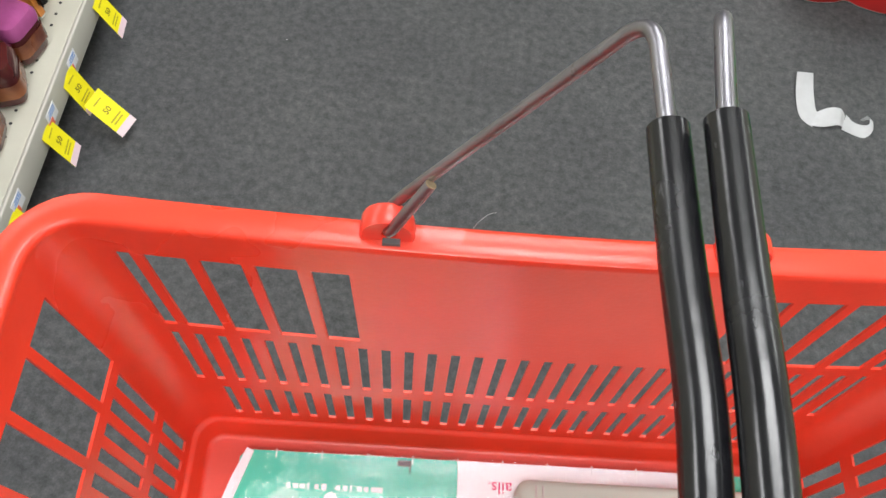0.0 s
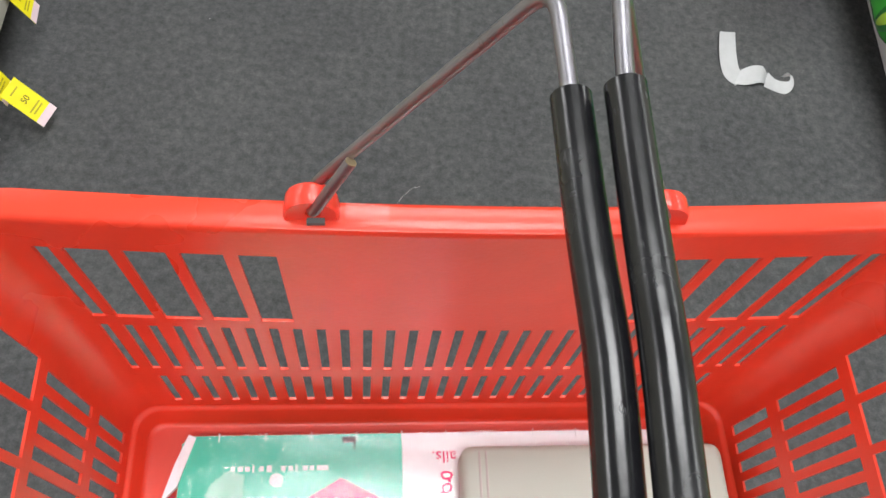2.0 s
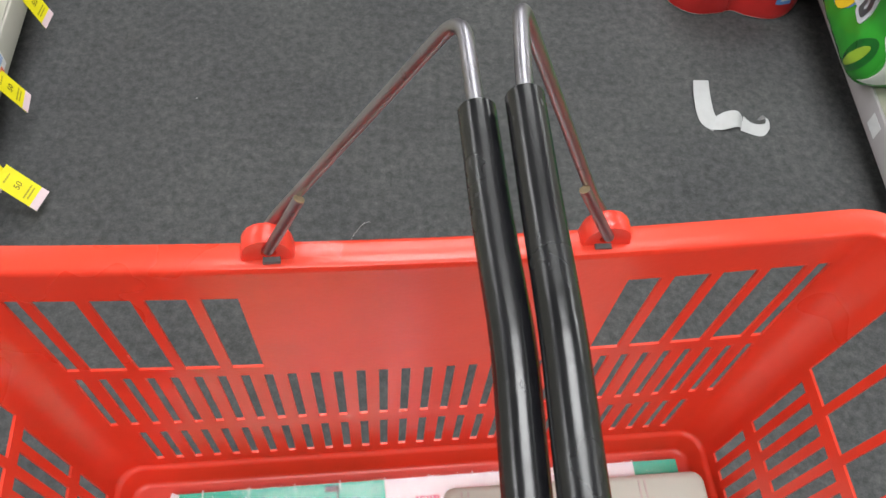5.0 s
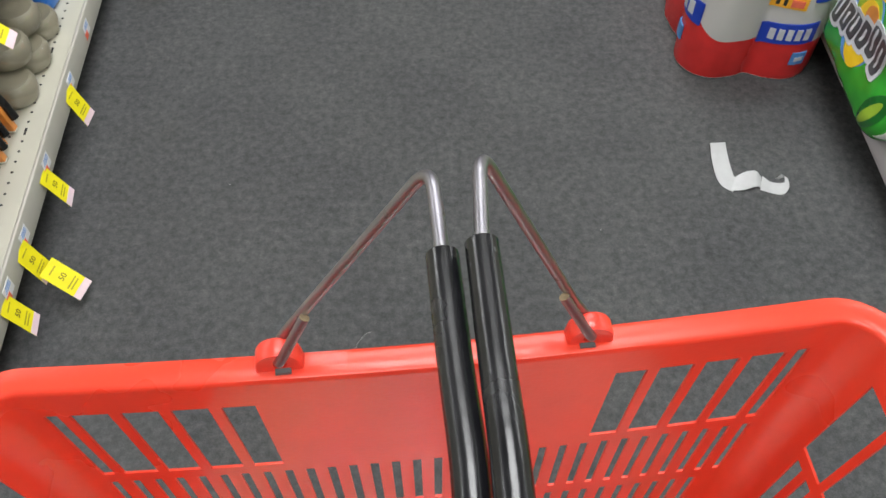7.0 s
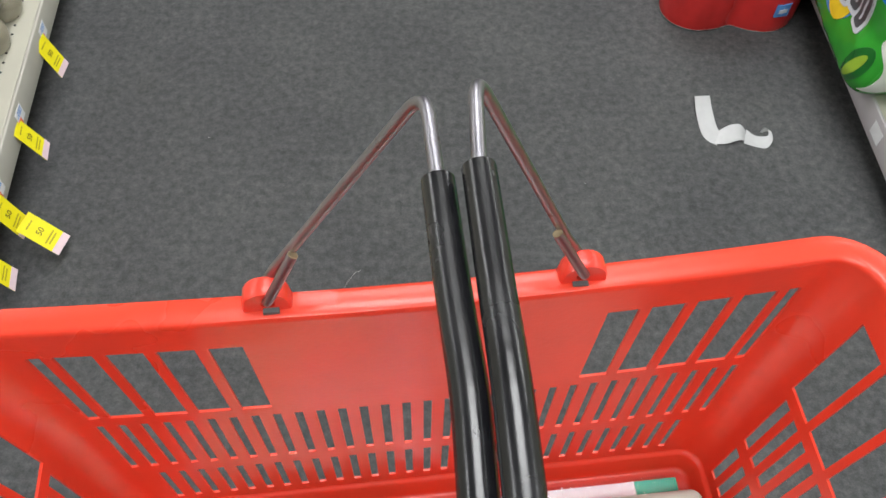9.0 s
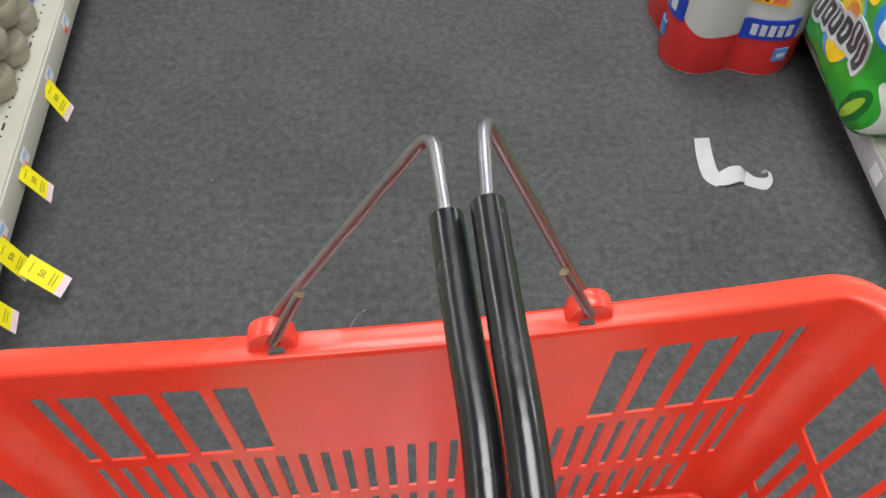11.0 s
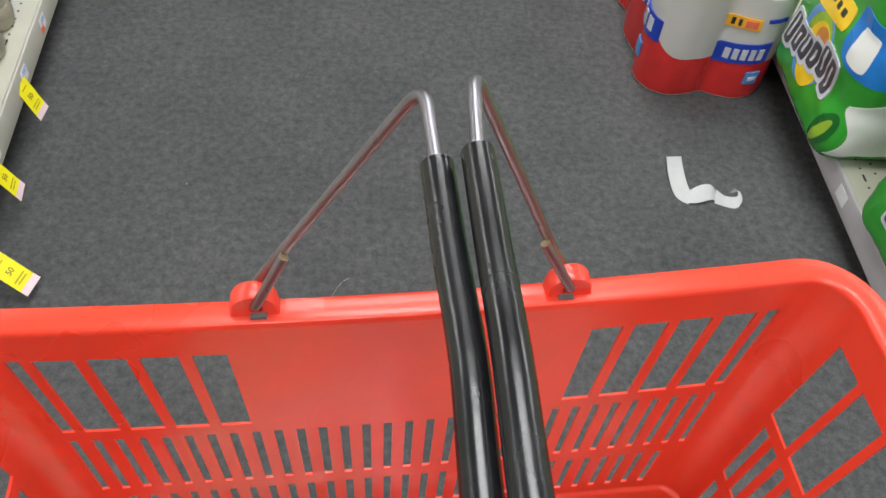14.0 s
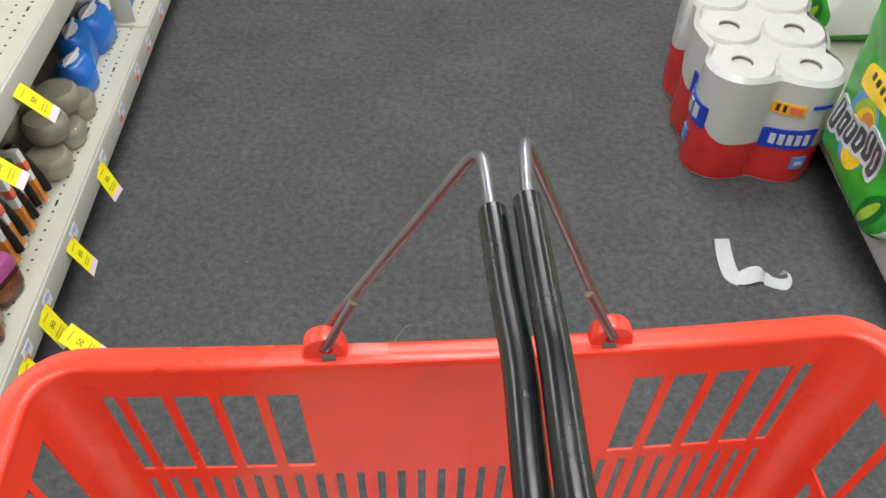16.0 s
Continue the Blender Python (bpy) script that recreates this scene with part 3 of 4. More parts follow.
def towel_pack(x, y, cols, rows_, turn):
    """Upright rolls in a clear and red printed wrap, standing on the floor."""
    ob = thing("paper_towel_pack", pose(x, y, 0, 0, 0, turn) @ Matrix.Diagonal((1.085, 1.085, 1.17, 1)), "white paper towel rolls in red printed wrap on the floor", "paper towels")
    pitch = 2 * ROLL_R - 0.001
    hx, hy = cols * pitch / 2, rows_ * pitch / 2
    roll = None
    for i in range(cols):
        for j in range(rows_):
            cx, cy = -hx + pitch * (i + 0.5), -hy + pitch * (j + 0.5)
            b = lathe([(ROLL_R * 0.96, 0.004), (ROLL_R, 0.010), (ROLL_R, ROLL_H - 0.016), (ROLL_R * 0.965, ROLL_H - 0.005), (ROLL_R * 0.90, ROLL_H), (0.0225, ROLL_H), (0.021, ROLL_H - 0.002), (0.021, 0.02)], 36, (cx, cy))
            r = part("roll", b, TISSUE, ob, "white paper towel roll")
            part("core", lathe([(0.0208, ROLL_H - 0.002), (0.0208, ROLL_H - 0.05), (0, ROLL_H - 0.051)], 24, (cx, cy)), CORE, r, "grey cardboard core")

    def outline(off, n=14):
        """The wrap round the rolls: it bulges at each roll and dips a little between them."""
        pts = []
        for k in range(240):
            a = 2 * math.pi * k / 240
            ux, uy = math.cos(a), math.sin(a)
            best = 0.0
            for i in range(cols):
                for j in range(rows_):
                    cx, cy = -hx + pitch * (i + 0.5), -hy + pitch * (j + 0.5)
                    p = cx * ux + cy * uy
                    q = cx * cx + cy * cy - p * p
                    rr = ROLL_R + 0.0015
                    if q < rr * rr:
                        best = max(best, p + math.sqrt(rr * rr - q))
            pts.append((a, best))
        ext = [b for _, b in pts]
        hull = []
        for a, b in pts:
            ux, uy = math.cos(a), math.sin(a)
            rx, ry = hx + 0.001, hy + 0.001
            flat = min(rx / max(1e-6, abs(ux)), ry / max(1e-6, abs(uy)))
            px, py = flat * ux, flat * uy
            # round the corners of the straight hull
            qx, qy = rx - ROLL_R, ry - ROLL_R
            if abs(px) > qx and abs(py) > qy:
                p = qx * abs(ux) + qy * abs(uy)
                flat = p + math.sqrt(max(0.0, ROLL_R ** 2 - (qx * qx + qy * qy - p * p)))
            hull.append(flat)
        mix = [0.42 * e + 0.58 * h for e, h in zip(ext, hull)]
        mix = [max(e + 0.0012, sum(mix[(k + d) % 240] for d in range(-2, 3)) / 5) for k, e in enumerate(ext)]
        return [((m + off) * math.cos(a), (m + off) * math.sin(a)) for (a, _), m in zip(pts, mix)]

    base = outline(0.0015)
    n = len(base)

    def red_top(px, py):
        """Red along the foot and up the near corner; the white area has a round lower corner."""
        if px < 0 and abs(px) / hx > abs(py) / hy:
            return 0.128 + 0.014 * math.sin(py * 38)
        d = px + hx if py < 0 else 0.2
        q = min(1.0, max(0.0, (d - 0.004) / 0.06))
        return 0.092 + 0.062 * (1 - math.sqrt(max(0.0, 1 - (1 - q) ** 2)))

    bm = bmesh.new()
    lo = [bm.verts.new((px * 0.983, py * 0.983, 0.005)) for px, py in base]
    mid = [bm.verts.new((px, py, 0.022)) for px, py in base]
    hi = [bm.verts.new((px, py, red_top(px, py))) for px, py in base]
    for a, b in ((lo, mid), (mid, hi)):
        for i in range(n):
            bm.faces.new((a[i], a[(i + 1) % n], b[(i + 1) % n], b[i]))
    part("printed_wrap", bm, RED_WRAP, ob, "red printed plastic wrap")
    bm = bmesh.new()
    a = [bm.verts.new((px * 1.002, py * 1.002, red_top(px, py) + 0.0005)) for px, py in base]
    b = [bm.verts.new((px, py, ROLL_H - 0.006)) for px, py in base]
    c = [bm.verts.new((px * 0.93, py * 0.95, ROLL_H + 0.002)) for px, py in base]
    for p, q in ((a, b), (b, c)):
        for i in range(n):
            bm.faces.new((p[i], p[(i + 1) % n], q[(i + 1) % n], q[i]))
    part("upper_wrap", bm, MILKY, ob, "milky white plastic wrap")
    part("top_film", slab([(px * 0.95, py * 0.96) for px, py in base], ROLL_H - 0.012, ROLL_H - 0.008), MILKY, ob)
    part("base_seal", moved(loft([[(px * s, py * s, z) for px, py in base] for s, z in ((0.95, 0.001), (0.982, 0.004), (0.976, 0.011))]), Matrix.Identity(4)), FILM_WHITE, ob)

    def badge(name, mat, u0, u1, z0, z1, face, label="", slope=0.0, proud=0.004, n=10):
        """A printed patch that follows the bulging wrap. face: 'front' or 'side'."""
        bm = bmesh.new()
        cols_ = []
        for k in range(n + 1):
            u = u0 + (u1 - u0) * k / n
            if face == "front":
                best = min((p for p in base if p[1] < 0), key=lambda p: abs(p[0] - u))
                pos, nor = Vector((u, best[1] - proud, 0)), Vector((0, -1, 0))
            else:
                best = min((p for p in base if p[0] < 0), key=lambda p: abs(p[1] - u))
                pos, nor = Vector((best[0] - proud, u, 0)), Vector((-1, 0, 0))
            rise = slope * (u - u0)
            cols_.append([bm.verts.new(pos + Vector((0, 0, z + rise)) - nor * d) for d in (0, 0.003) for z in (z0, z1)])
        for a_, b_ in zip(cols_, cols_[1:]):
            bm.faces.new((a_[0], b_[0], b_[1], a_[1]))
            bm.faces.new((a_[2], a_[3], b_[3], b_[2]))
            bm.faces.new((a_[1], b_[1], b_[3], a_[3]))
            bm.faces.new((a_[0], a_[2], b_[2], b_[0]))
        return part(name, bm, mat, ob, label)

    badge("logo_patch", BLUE_WRAP, -0.005, 0.100, 0.085, 0.128, "front", "blue logo patch", 0.10)
    for k in range(5):
        badge("logo_stroke", SILVER, 0.012 + 0.016 * k, 0.023 + 0.016 * k, 0.097 + 0.0016 * k, 0.120 + 0.0016 * k, "front", proud=0.0056, n=2)
    badge("round_badge", LIGHT_BLUE, 0.070, 0.100, 0.045, 0.072, "front", "light blue badge")
    badge("badge_mark", SILVER, 0.076, 0.094, 0.054, 0.062, "front", proud=0.0056, n=3)
    badge("count_label", ORANGE, -0.005, 0.060, 0.165, 0.188, "front", "orange and yellow count label")
    for k, w in enumerate((0.008, 0.006, 0.014, 0.010)):
        badge("count_mark", ORANGE_RED if k > 1 else INK, 0.004 + 0.013 * k, 0.004 + 0.013 * k + w, 0.170, 0.184, "front", proud=0.0056, n=2)
    badge("blue_line", BLUE_WRAP, 0.072, 0.112, 0.183, 0.190, "front", "thin blue print line")
    badge("logo_patch", BLUE_WRAP, -0.185, -0.060, 0.112, 0.158, "side", "blue logo patch", 0.06)
    for k in range(4):
        badge("logo_stroke", SILVER, -0.170 + 0.024 * k, -0.154 + 0.024 * k, 0.124, 0.152, "side", proud=0.0056, n=2)
    badge("round_badge", LIGHT_BLUE, -0.15, -0.12, 0.055, 0.085, "side", "light blue badge")
    return ob


towel_pack(0.692, 1.500, 2, 3, -2)


def towel_bag(x, y, z, width, length, height, turn):
    """A tall plump bag of paper towels standing on the shelf. Local -x faces the aisle, -y is its near end."""
    ob = thing("paper_towel_bag", pose(x, y, z, 0, 0, turn), "large green and white bag of paper towels on the shelf", "paper towels", "green bags of paper towels")
    hx, hy, r = width / 2, length / 2, 0.055
    arc = math.pi * r / 2
    runs = [(arc / 2, "arc", 225, 180), (2 * hy - 2 * r, "line", 180, 180), (arc, "arc", 180, 90), (2 * hx - 2 * r, "line", 90, 90), (arc, "arc", 90, 0),
            (2 * hy - 2 * r, "line", 0, 0), (arc, "arc", 0, -90), (2 * hx - 2 * r, "line", -90, -90), (arc / 2, "arc", -90, -135)]
    around = sum(q[0] for q in runs)

    def skin(s, h, proud=0.0):
        """A point of the skin: s along the outline from the near aisle corner (away from the eye counts up), h the height."""
        s = s % around
        px, py = -hx + r + r * math.cos(radians(225)), -hy + r + r * math.sin(radians(225))
        centres = {0: (-hx + r, -hy + r), 2: (-hx + r, hy - r), 4: (hx - r, hy - r), 6: (hx - r, -hy + r), 8: (-hx + r, -hy + r)}
        start = {1: (-hx, -hy + r), 3: (-hx + r, hy), 5: (hx, hy - r), 7: (hx - r, -hy)}
        ang = 0.0
        for k, (size, kind, a0, a1) in enumerate(runs):
            if s <= size or k == 8:
                f = min(1.0, s / size)
                ang = radians(a0 + (a1 - a0) * f)
                if kind == "arc":
                    px, py = centres[k][0] + r * math.cos(ang), centres[k][1] + r * math.sin(ang)
                else:
                    px, py = start[k][0] + math.sin(ang) * s, start[k][1] - math.cos(ang) * s
                break
            s -= size
        out = Vector((math.cos(ang), math.sin(ang), 0))
        t = h / height
        tuck = 0.030 * max(0.0, 1 - h / 0.045) ** 2 + 0.05 * max(0.0, (t - 0.86) / 0.14) ** 2
        rolls = 0.006 * abs(math.sin(math.pi * h / 0.14)) - 0.004
        p = Vector((px, py, h))
        rough = 0.005 * noise.noise(p * 11 + Vector((x, y, 0))) + 0.0025 * noise.noise(p * 34 + Vector((y, x, 0)))
        return p + out * (proud - tuck + rolls + rough)

    n, m = 150, 46
    bm = bmesh.new()
    rings = [[bm.verts.new(skin(around * i / n, height * j / m)) for i in range(n)] for j in range(m + 1)]
    for a, b in zip(rings, rings[1:]):
        for i in range(n):
            bm.faces.new((a[i], a[(i + 1) % n], b[(i + 1) % n], b[i]))
    bm.faces.new(rings[0][::-1])
    bm.faces.new(rings[-1])
    part("printed_film", bm, GREEN, ob, "glossy green printed film")

    def area(name, mat, where, proud=0.0012, label="", nu=12, nv=12):
        """A printed area on the skin; where gives (s, height) from two numbers between 0 and 1."""
        b = bmesh.new()
        g = [[b.verts.new(skin(*where(i / nu, j / nv), proud)) for j in range(nv + 1)] for i in range(nu + 1)]
        for i in range(nu):
            for j in range(nv):
                b.faces.new((g[i][j], g[i][j + 1], g[i + 1][j + 1], g[i + 1][j]))
        rim = [(i, 0) for i in range(nu)] + [(nu, j) for j in range(nv)] + [(i, nv) for i in range(nu, 0, -1)] + [(0, j) for j in range(nv, 0, -1)]
        back = {ij: b.verts.new(skin(*where(ij[0] / nu, ij[1] / nv), -0.0006)) for ij in rim}
        for p, q in zip(rim, rim[1:] + rim[:1]):
            b.faces.new((g[p[0]][p[1]], g[q[0]][q[1]], back[q], back[p]))
        return part(name, b, mat, ob, label)

    def oval(s0, s1, h0, h1, lean=0.0):
        def where(a, c):
            u, v = 2 * a - 1, 2 * c - 1
            u, v = u * math.sqrt(1 - v * v / 2), v * math.sqrt(1 - u * u / 2)
            return (s0 + s1) / 2 + u * (s1 - s0) / 2 + lean * v, (h0 + h1) / 2 + v * (h1 - h0) / 2
        return where

    def block(s0, s1, h0, h1, rise=0.0, lean=0.0):
        """A patch with slightly rounded corners. rise: how much it climbs along s."""
        def where(a, c):
            u, v = 2 * a - 1, 2 * c - 1
            u, v = u * (1 - 0.10 * v ** 4), v * (1 - 0.10 * u ** 4)
            s = (s0 + s1) / 2 + u * (s1 - s0) / 2
            return s + lean * v, (h0 + h1) / 2 + v * (h1 - h0) / 2 + rise * (s - s0)
        return where

    # the near end: a broad white area with a sweeping edge, over a green foot
    area("white_print", FILM_WHITE, lambda a, c: (-0.005 - 0.030 * math.sin(math.pi * min(1.0, c * 1.1)) + 0.05 * c * c * (1 - c) - 0.31 * a, (0.030 + 0.02 * a) + (0.115 + 0.07 * a) * c), 0.0012, "white printed area", 30, 16)
    area("leaf_shadow", DARK_GREEN, oval(-0.004, 0.042, 0.030, 0.120, -0.012), 0.0010, "dark green print")
    area("leaf_print", LIME, oval(0.010, 0.030, 0.040, 0.105, -0.012), 0.0016, "lime print")
    # the aisle side: a sun badge behind a row of heavy letter shapes
    area("badge_ring", LIGHT_BLUE, oval(0.100, 0.235, 0.070, 0.235), 0.0010, "pale blue ring print")
    area("badge_ring", LIME, oval(0.105, 0.215, 0.078, 0.225), 0.0014, "lime print")
    area("badge", SUN_YELLOW, oval(0.110, 0.200, 0.072, 0.210), 0.0018, "yellow and orange badge")
    area("badge_glow", AMBER, oval(0.122, 0.172, 0.150, 0.205), 0.0022, "orange print")
    tall = (0.070, 0.056, 0.054, 0.056, 0.066, 0.074)
    for k in range(6):
        s1 = 0.282 - 0.038 * k
        low = 0.088 + 0.009 * k - (0.016 if k == 5 else 0)
        area("letter_back", SILVER, block(s1 - 0.041, s1 + 0.005, low - 0.009, low + tall[k] + 0.009, 0, -0.004), 0.0026, "silver letter outline", 6, 8)
    for k in range(6):
        s1 = 0.282 - 0.038 * k
        low = 0.088 + 0.009 * k - (0.016 if k == 5 else 0)
        letter = area("letter", GREY_LETTER, block(s1 - 0.033, s1 - 0.002, low, low + tall[k], 0, -0.004), 0.0036, "dark grey letter shape", 6, 8)
        area("letter_shine", SILVER, block(s1 - 0.021, s1 - 0.014, low + 0.012, low + tall[k] - (0.014 if k % 2 else 0.002), 0, -0.003), 0.0042, "", 3, 6).parent = letter
    area("banner", SUN_YELLOW, block(0.095, 0.235, 0.232, 0.285, -0.12), 0.0016, "yellow banner")
    for k in range(4):
        area("banner_mark", INK, block(0.120 + 0.024 * k, 0.134 + 0.024 * k, 0.248, 0.263, 0), 0.0022, "", 2, 3)
    area("blue_print", FILM_BLUE, block(-0.08, 0.080, 0.195, 0.300, 0.10), 0.0016, "blue printed panel", 20, 12)
    area("roll_print", FILM_WHITE, block(0.000, 0.050, 0.215, 0.285, 0.05), 0.0022, "white roll print")
    return ob


BAG_Z = DECK - 0.025
towel_bag(0.972, 1.113, BAG_Z, 0.37, 0.345, 0.42, -2)
towel_bag(1.010, 0.660, BAG_Z, 0.36, 0.38, 0.40, 5)
towel_bag(1.060, 1.88, BAG_Z, 0.36, 0.40, 0.42, 2)
towel_bag(1.060, 0.17, BAG_Z, 0.36, 0.40, 0.40, -2)

# ---- the torn strip of paper on the floor ----
strip = thing("paper_strip", pose(0.575, 1.060, 0.0) @ Matrix.Diagonal((0.88, 0.88, 0.88, 1)), "torn, folded strip of white paper lying on the carpet", "paper scrap")


def ribbon(points):
    """A paper ribbon from rows of (left edge, right edge), with paper thickness."""
    bm = bmesh.new()
    prev = None
    ends = [points[0], *points, points[-1]]
    fine = []
    for k in range(len(points) - 1):
        for j in range(5):
            t = j / 5
            row = []
            for e in range(2):
                p0, p1, p2, p3 = (Vector(ends[k + d][e]) for d in range(4))
                row.append(0.5 * (2 * p1 + (p2 - p0) * t + (2 * p0 - 5 * p1 + 4 * p2 - p3) * t * t + (3 * p1 - p0 - 3 * p2 + p3) * t ** 3))
            fine.append(row)
    fine.append([Vector(p) for p in points[-1]])
    for (ax, ay, az), (bx_, by_, bz) in fine:
        cur = [bm.verts.new(p) for p in ((ax, ay, az), (bx_, by_, bz), (bx_, by_, bz + 0.0006), (ax, ay, az + 0.0006))]
        if prev:
            for k in range(4):
                bm.faces.new((prev[k], prev[(k + 1) % 4], cur[(k + 1) % 4], cur[k]))
        else:
            bm.faces.new(cur[::-1])
        prev = cur
    bm.faces.new(prev)
    return bm


part("long_fold", ribbon([((-0.018, 0.012, 0.020), (0.020, 0.018, 0.016)), ((-0.020, -0.03, 0.010), (0.020, -0.026, 0.008)), ((-0.018, -0.075, 0.003), (0.022, -0.068, 0.004)),
                          ((-0.010, -0.104, 0.0015), (0.026, -0.082, 0.004)), ((0.012, -0.122, 0.001), (0.030, -0.086, 0.004))]), PAPER, strip)
part("middle_fold", ribbon([((0.008, -0.118, 0.0022), (0.026, -0.080, 0.006)), ((0.034, -0.120, 0.005), (0.046, -0.076, 0.018)), ((0.064, -0.112, 0.008), (0.068, -0.078, 0.022)),
                            ((0.078, -0.112, 0.004), (0.082, -0.086, 0.010))]), PAPER, strip)
part("tail", ribbon([((0.074, -0.118, 0.003), (0.084, -0.084, 0.012)), ((0.100, -0.128, 0.002), (0.104, -0.098, 0.006)), ((0.124, -0.130, 0.001), (0.128, -0.104, 0.012)),
                     ((0.138, -0.116, 0.010), (0.128, -0.096, 0.022)), ((0.134, -0.096, 0.020), (0.122, -0.090, 0.024)), ((0.120, -0.092, 0.010), (0.112, -0.094, 0.014))]), PAPER, strip)
for k, (x, y, s) in enumerate(((-0.42, 0.98, 0.0011), (0.31, 0.86, 0.001))):
    bit = thing("lint_speck", pose(x, y, 0, 0, 0, 50 * k), "tiny pale lint speck on the carpet", "lint", "lint specks on the carpet")
    part("speck", boxed(-s, s, -s * 0.5, s * 0.5, 0.0, 0.0015, 0.0006), PAPER, bit)


# ---- the shopping basket, carried just under the eye ----
YC, BASE = -0.048, -0.1785
basket = thing("shopping_basket", pose(0, 0, 0.8, 0, 0, 5) @ Matrix.Translation((0, YC, BASE)), "red plastic hand basket with two black-sleeved wire handles, held up", "basket")
SHIFT = Matrix.Translation((0, -YC, -BASE))
BOW, LIFT = 0.0070, 0.0035


def corner_r(z):
    return 0.0190 + 0.03 * (z + 0.06)


def half_x(z):
    return 0.2145 + (0.140 if z > 0 else 0.072) * z


def half_y(z):
    return 0.1465 + 0.046 * (z - 0.03)


def bent(bm):
    """The long walls are drawn in and up at their middle, where the handles pull."""
    for v in bm.verts:
        g = max(0.0, 1 - (v.co.x / 0.22) ** 2) * max(0.0, (v.co.z + 0.16) / 0.2)
        v.co.y -= math.copysign(BOW * g, v.co.y - YC)
        v.co.z += (LIFT * g + 0.018 * max(0.0, v.co.x - 0.02)) * max(0.0, v.co.z / 0.08)
    return bm


def wall_point(side, a, z, off):
    """A point of the wall. side 0: ahead, 1: right, 2: behind, 3: left; a: -1 to 1 along its flat part; off: outwards."""
    hx_, hy_ = half_x(z), half_y(z)
    lx_, ly_ = hx_ - corner_r(z), hy_ - corner_r(z)
    if side == 0:
        return (a * lx_, YC + hy_ + off, z)
    if side == 1:
        return (hx_ + off, YC - a * ly_, z)
    if side == 2:
        return (-a * lx_, YC - hy_ - off, z)
    return (-hx_ - off, YC + a * ly_, z)


def corner_point(side, t, z, off):
    """A point on the round corner after that side; t from 0 to 1."""
    hx_, hy_ = half_x(z), half_y(z)
    sx, sy = ((1, 1), (1, -1), (-1, -1), (-1, 1))[side]
    a0 = (90, 0, -90, 180)[side]
    a = radians(a0 - 90 * t)
    cr = corner_r(z)
    return (sx * (hx_ - cr) + (cr + off) * math.cos(a), YC + sy * (hy_ - cr) + (cr + off) * math.sin(a), z)


THICK = 0.0017


def band(bm, z0, z1, solid, above=None, below=None):
    """One level of the basket's wall. solid: for each side the solid stretches along its flat part; above, below: those of the next levels."""
    def cell(pa, pb, ends=(False, False), top=False, bottom=False):
        quads = [[bm.verts.new(f(z, o)) for f, z in ((pa, z0), (pb, z0), (pb, z1), (pa, z1))] for o in (0.0, THICK)]
        bm.faces.new(quads[0])
        bm.faces.new(quads[1][::-1])
        i, o = quads
        if ends[0]:
            bm.faces.new((i[0], i[3], o[3], o[0]))
        if ends[1]:
            bm.faces.new((i[1], o[1], o[2], i[2]))
        if bottom:
            bm.faces.new((i[0], o[0], o[1], i[1]))
        if top:
            bm.faces.new((i[3], i[2], o[2], o[3]))

    for side in range(4):
        cuts = CUTS[side % 2]

        def filled(level):
            return [level is not None and any(a0 - 1e-6 < (p + q) / 2 < a1 + 1e-6 for a0, a1 in level[side % 2]) for p, q in zip(cuts, cuts[1:])]

        flags, over, under = filled(solid), filled(above), filled(below)
        for i, (p, q) in enumerate(zip(cuts, cuts[1:])):
            if flags[i]:
                cell(lambda z, o, b=p: wall_point(side, b, z, o), lambda z, o, b=q: wall_point(side, b, z, o),
                     (i > 0 and not flags[i - 1], i + 1 < len(flags) and not flags[i + 1]), not over[i], not under[i])
        for k in range(16):
            cell(lambda z, o, t=k / 16: corner_point(side, t, z, o), lambda z, o, t=(k + 1) / 16: corner_point(side, t, z, o), (False, False), above is None, below is None)


def gaps(holes):
    """Solid stretches from the list of open ones."""
    out, last = [], -1.0
    for a, b in sorted(holes):
        out.append((last, a))
        last = b
    out.append((last, 1.0))
    return out


LX, LY = half_x(0.01) - corner_r(0.01), half_y(0.0) - corner_r(0.0)
# large windows: five to each side of the plain middle panel, the outermost narrow
wide = []
for lo, hi in ((0.0, 0.068), (0.120, 0.307), (0.361, 0.542), (0.597, 0.778), (0.837, 1.0)):
    x0, x1 = 0.1940 - 0.1036 * lo, 0.1940 - 0.1036 * hi
    wide += [(-min(x0 / LX, 0.998), -x1 / LX), (x1 / LX, min(x0 / LX, 0.998))]
pitch_w, open_w = 0.0275, 0.0226
wide_side = [((k * pitch_w - open_w / 2) / LY, (k * pitch_w + open_w / 2) / LY) for k in range(-4, 5)]
pitch_s, open_s = 0.0128, 0.0052
slots = [((k * pitch_s - open_s / 2) / LX, (k * pitch_s + open_s / 2) / LX) for k in range(-14, 15) if abs(k * pitch_s) + open_s / 2 < LX * 0.999]
slots = [(-0.998, (-15 * pitch_s + open_s / 2) / LX)] + slots + [((15 * pitch_s - open_s / 2) / LX, 0.998)]
slots_low = [s for s in slots if abs(s[0] + s[1]) / 2 < 0.95]
slots_side = [((k * pitch_s - 0.0036) / LY, (k * pitch_s + 0.0036) / LY) for k in range(-9, 10) if abs(k * pitch_s) + open_s / 2 < LY]
full = ([(-1.0, 1.0)], [(-1.0, 1.0)])


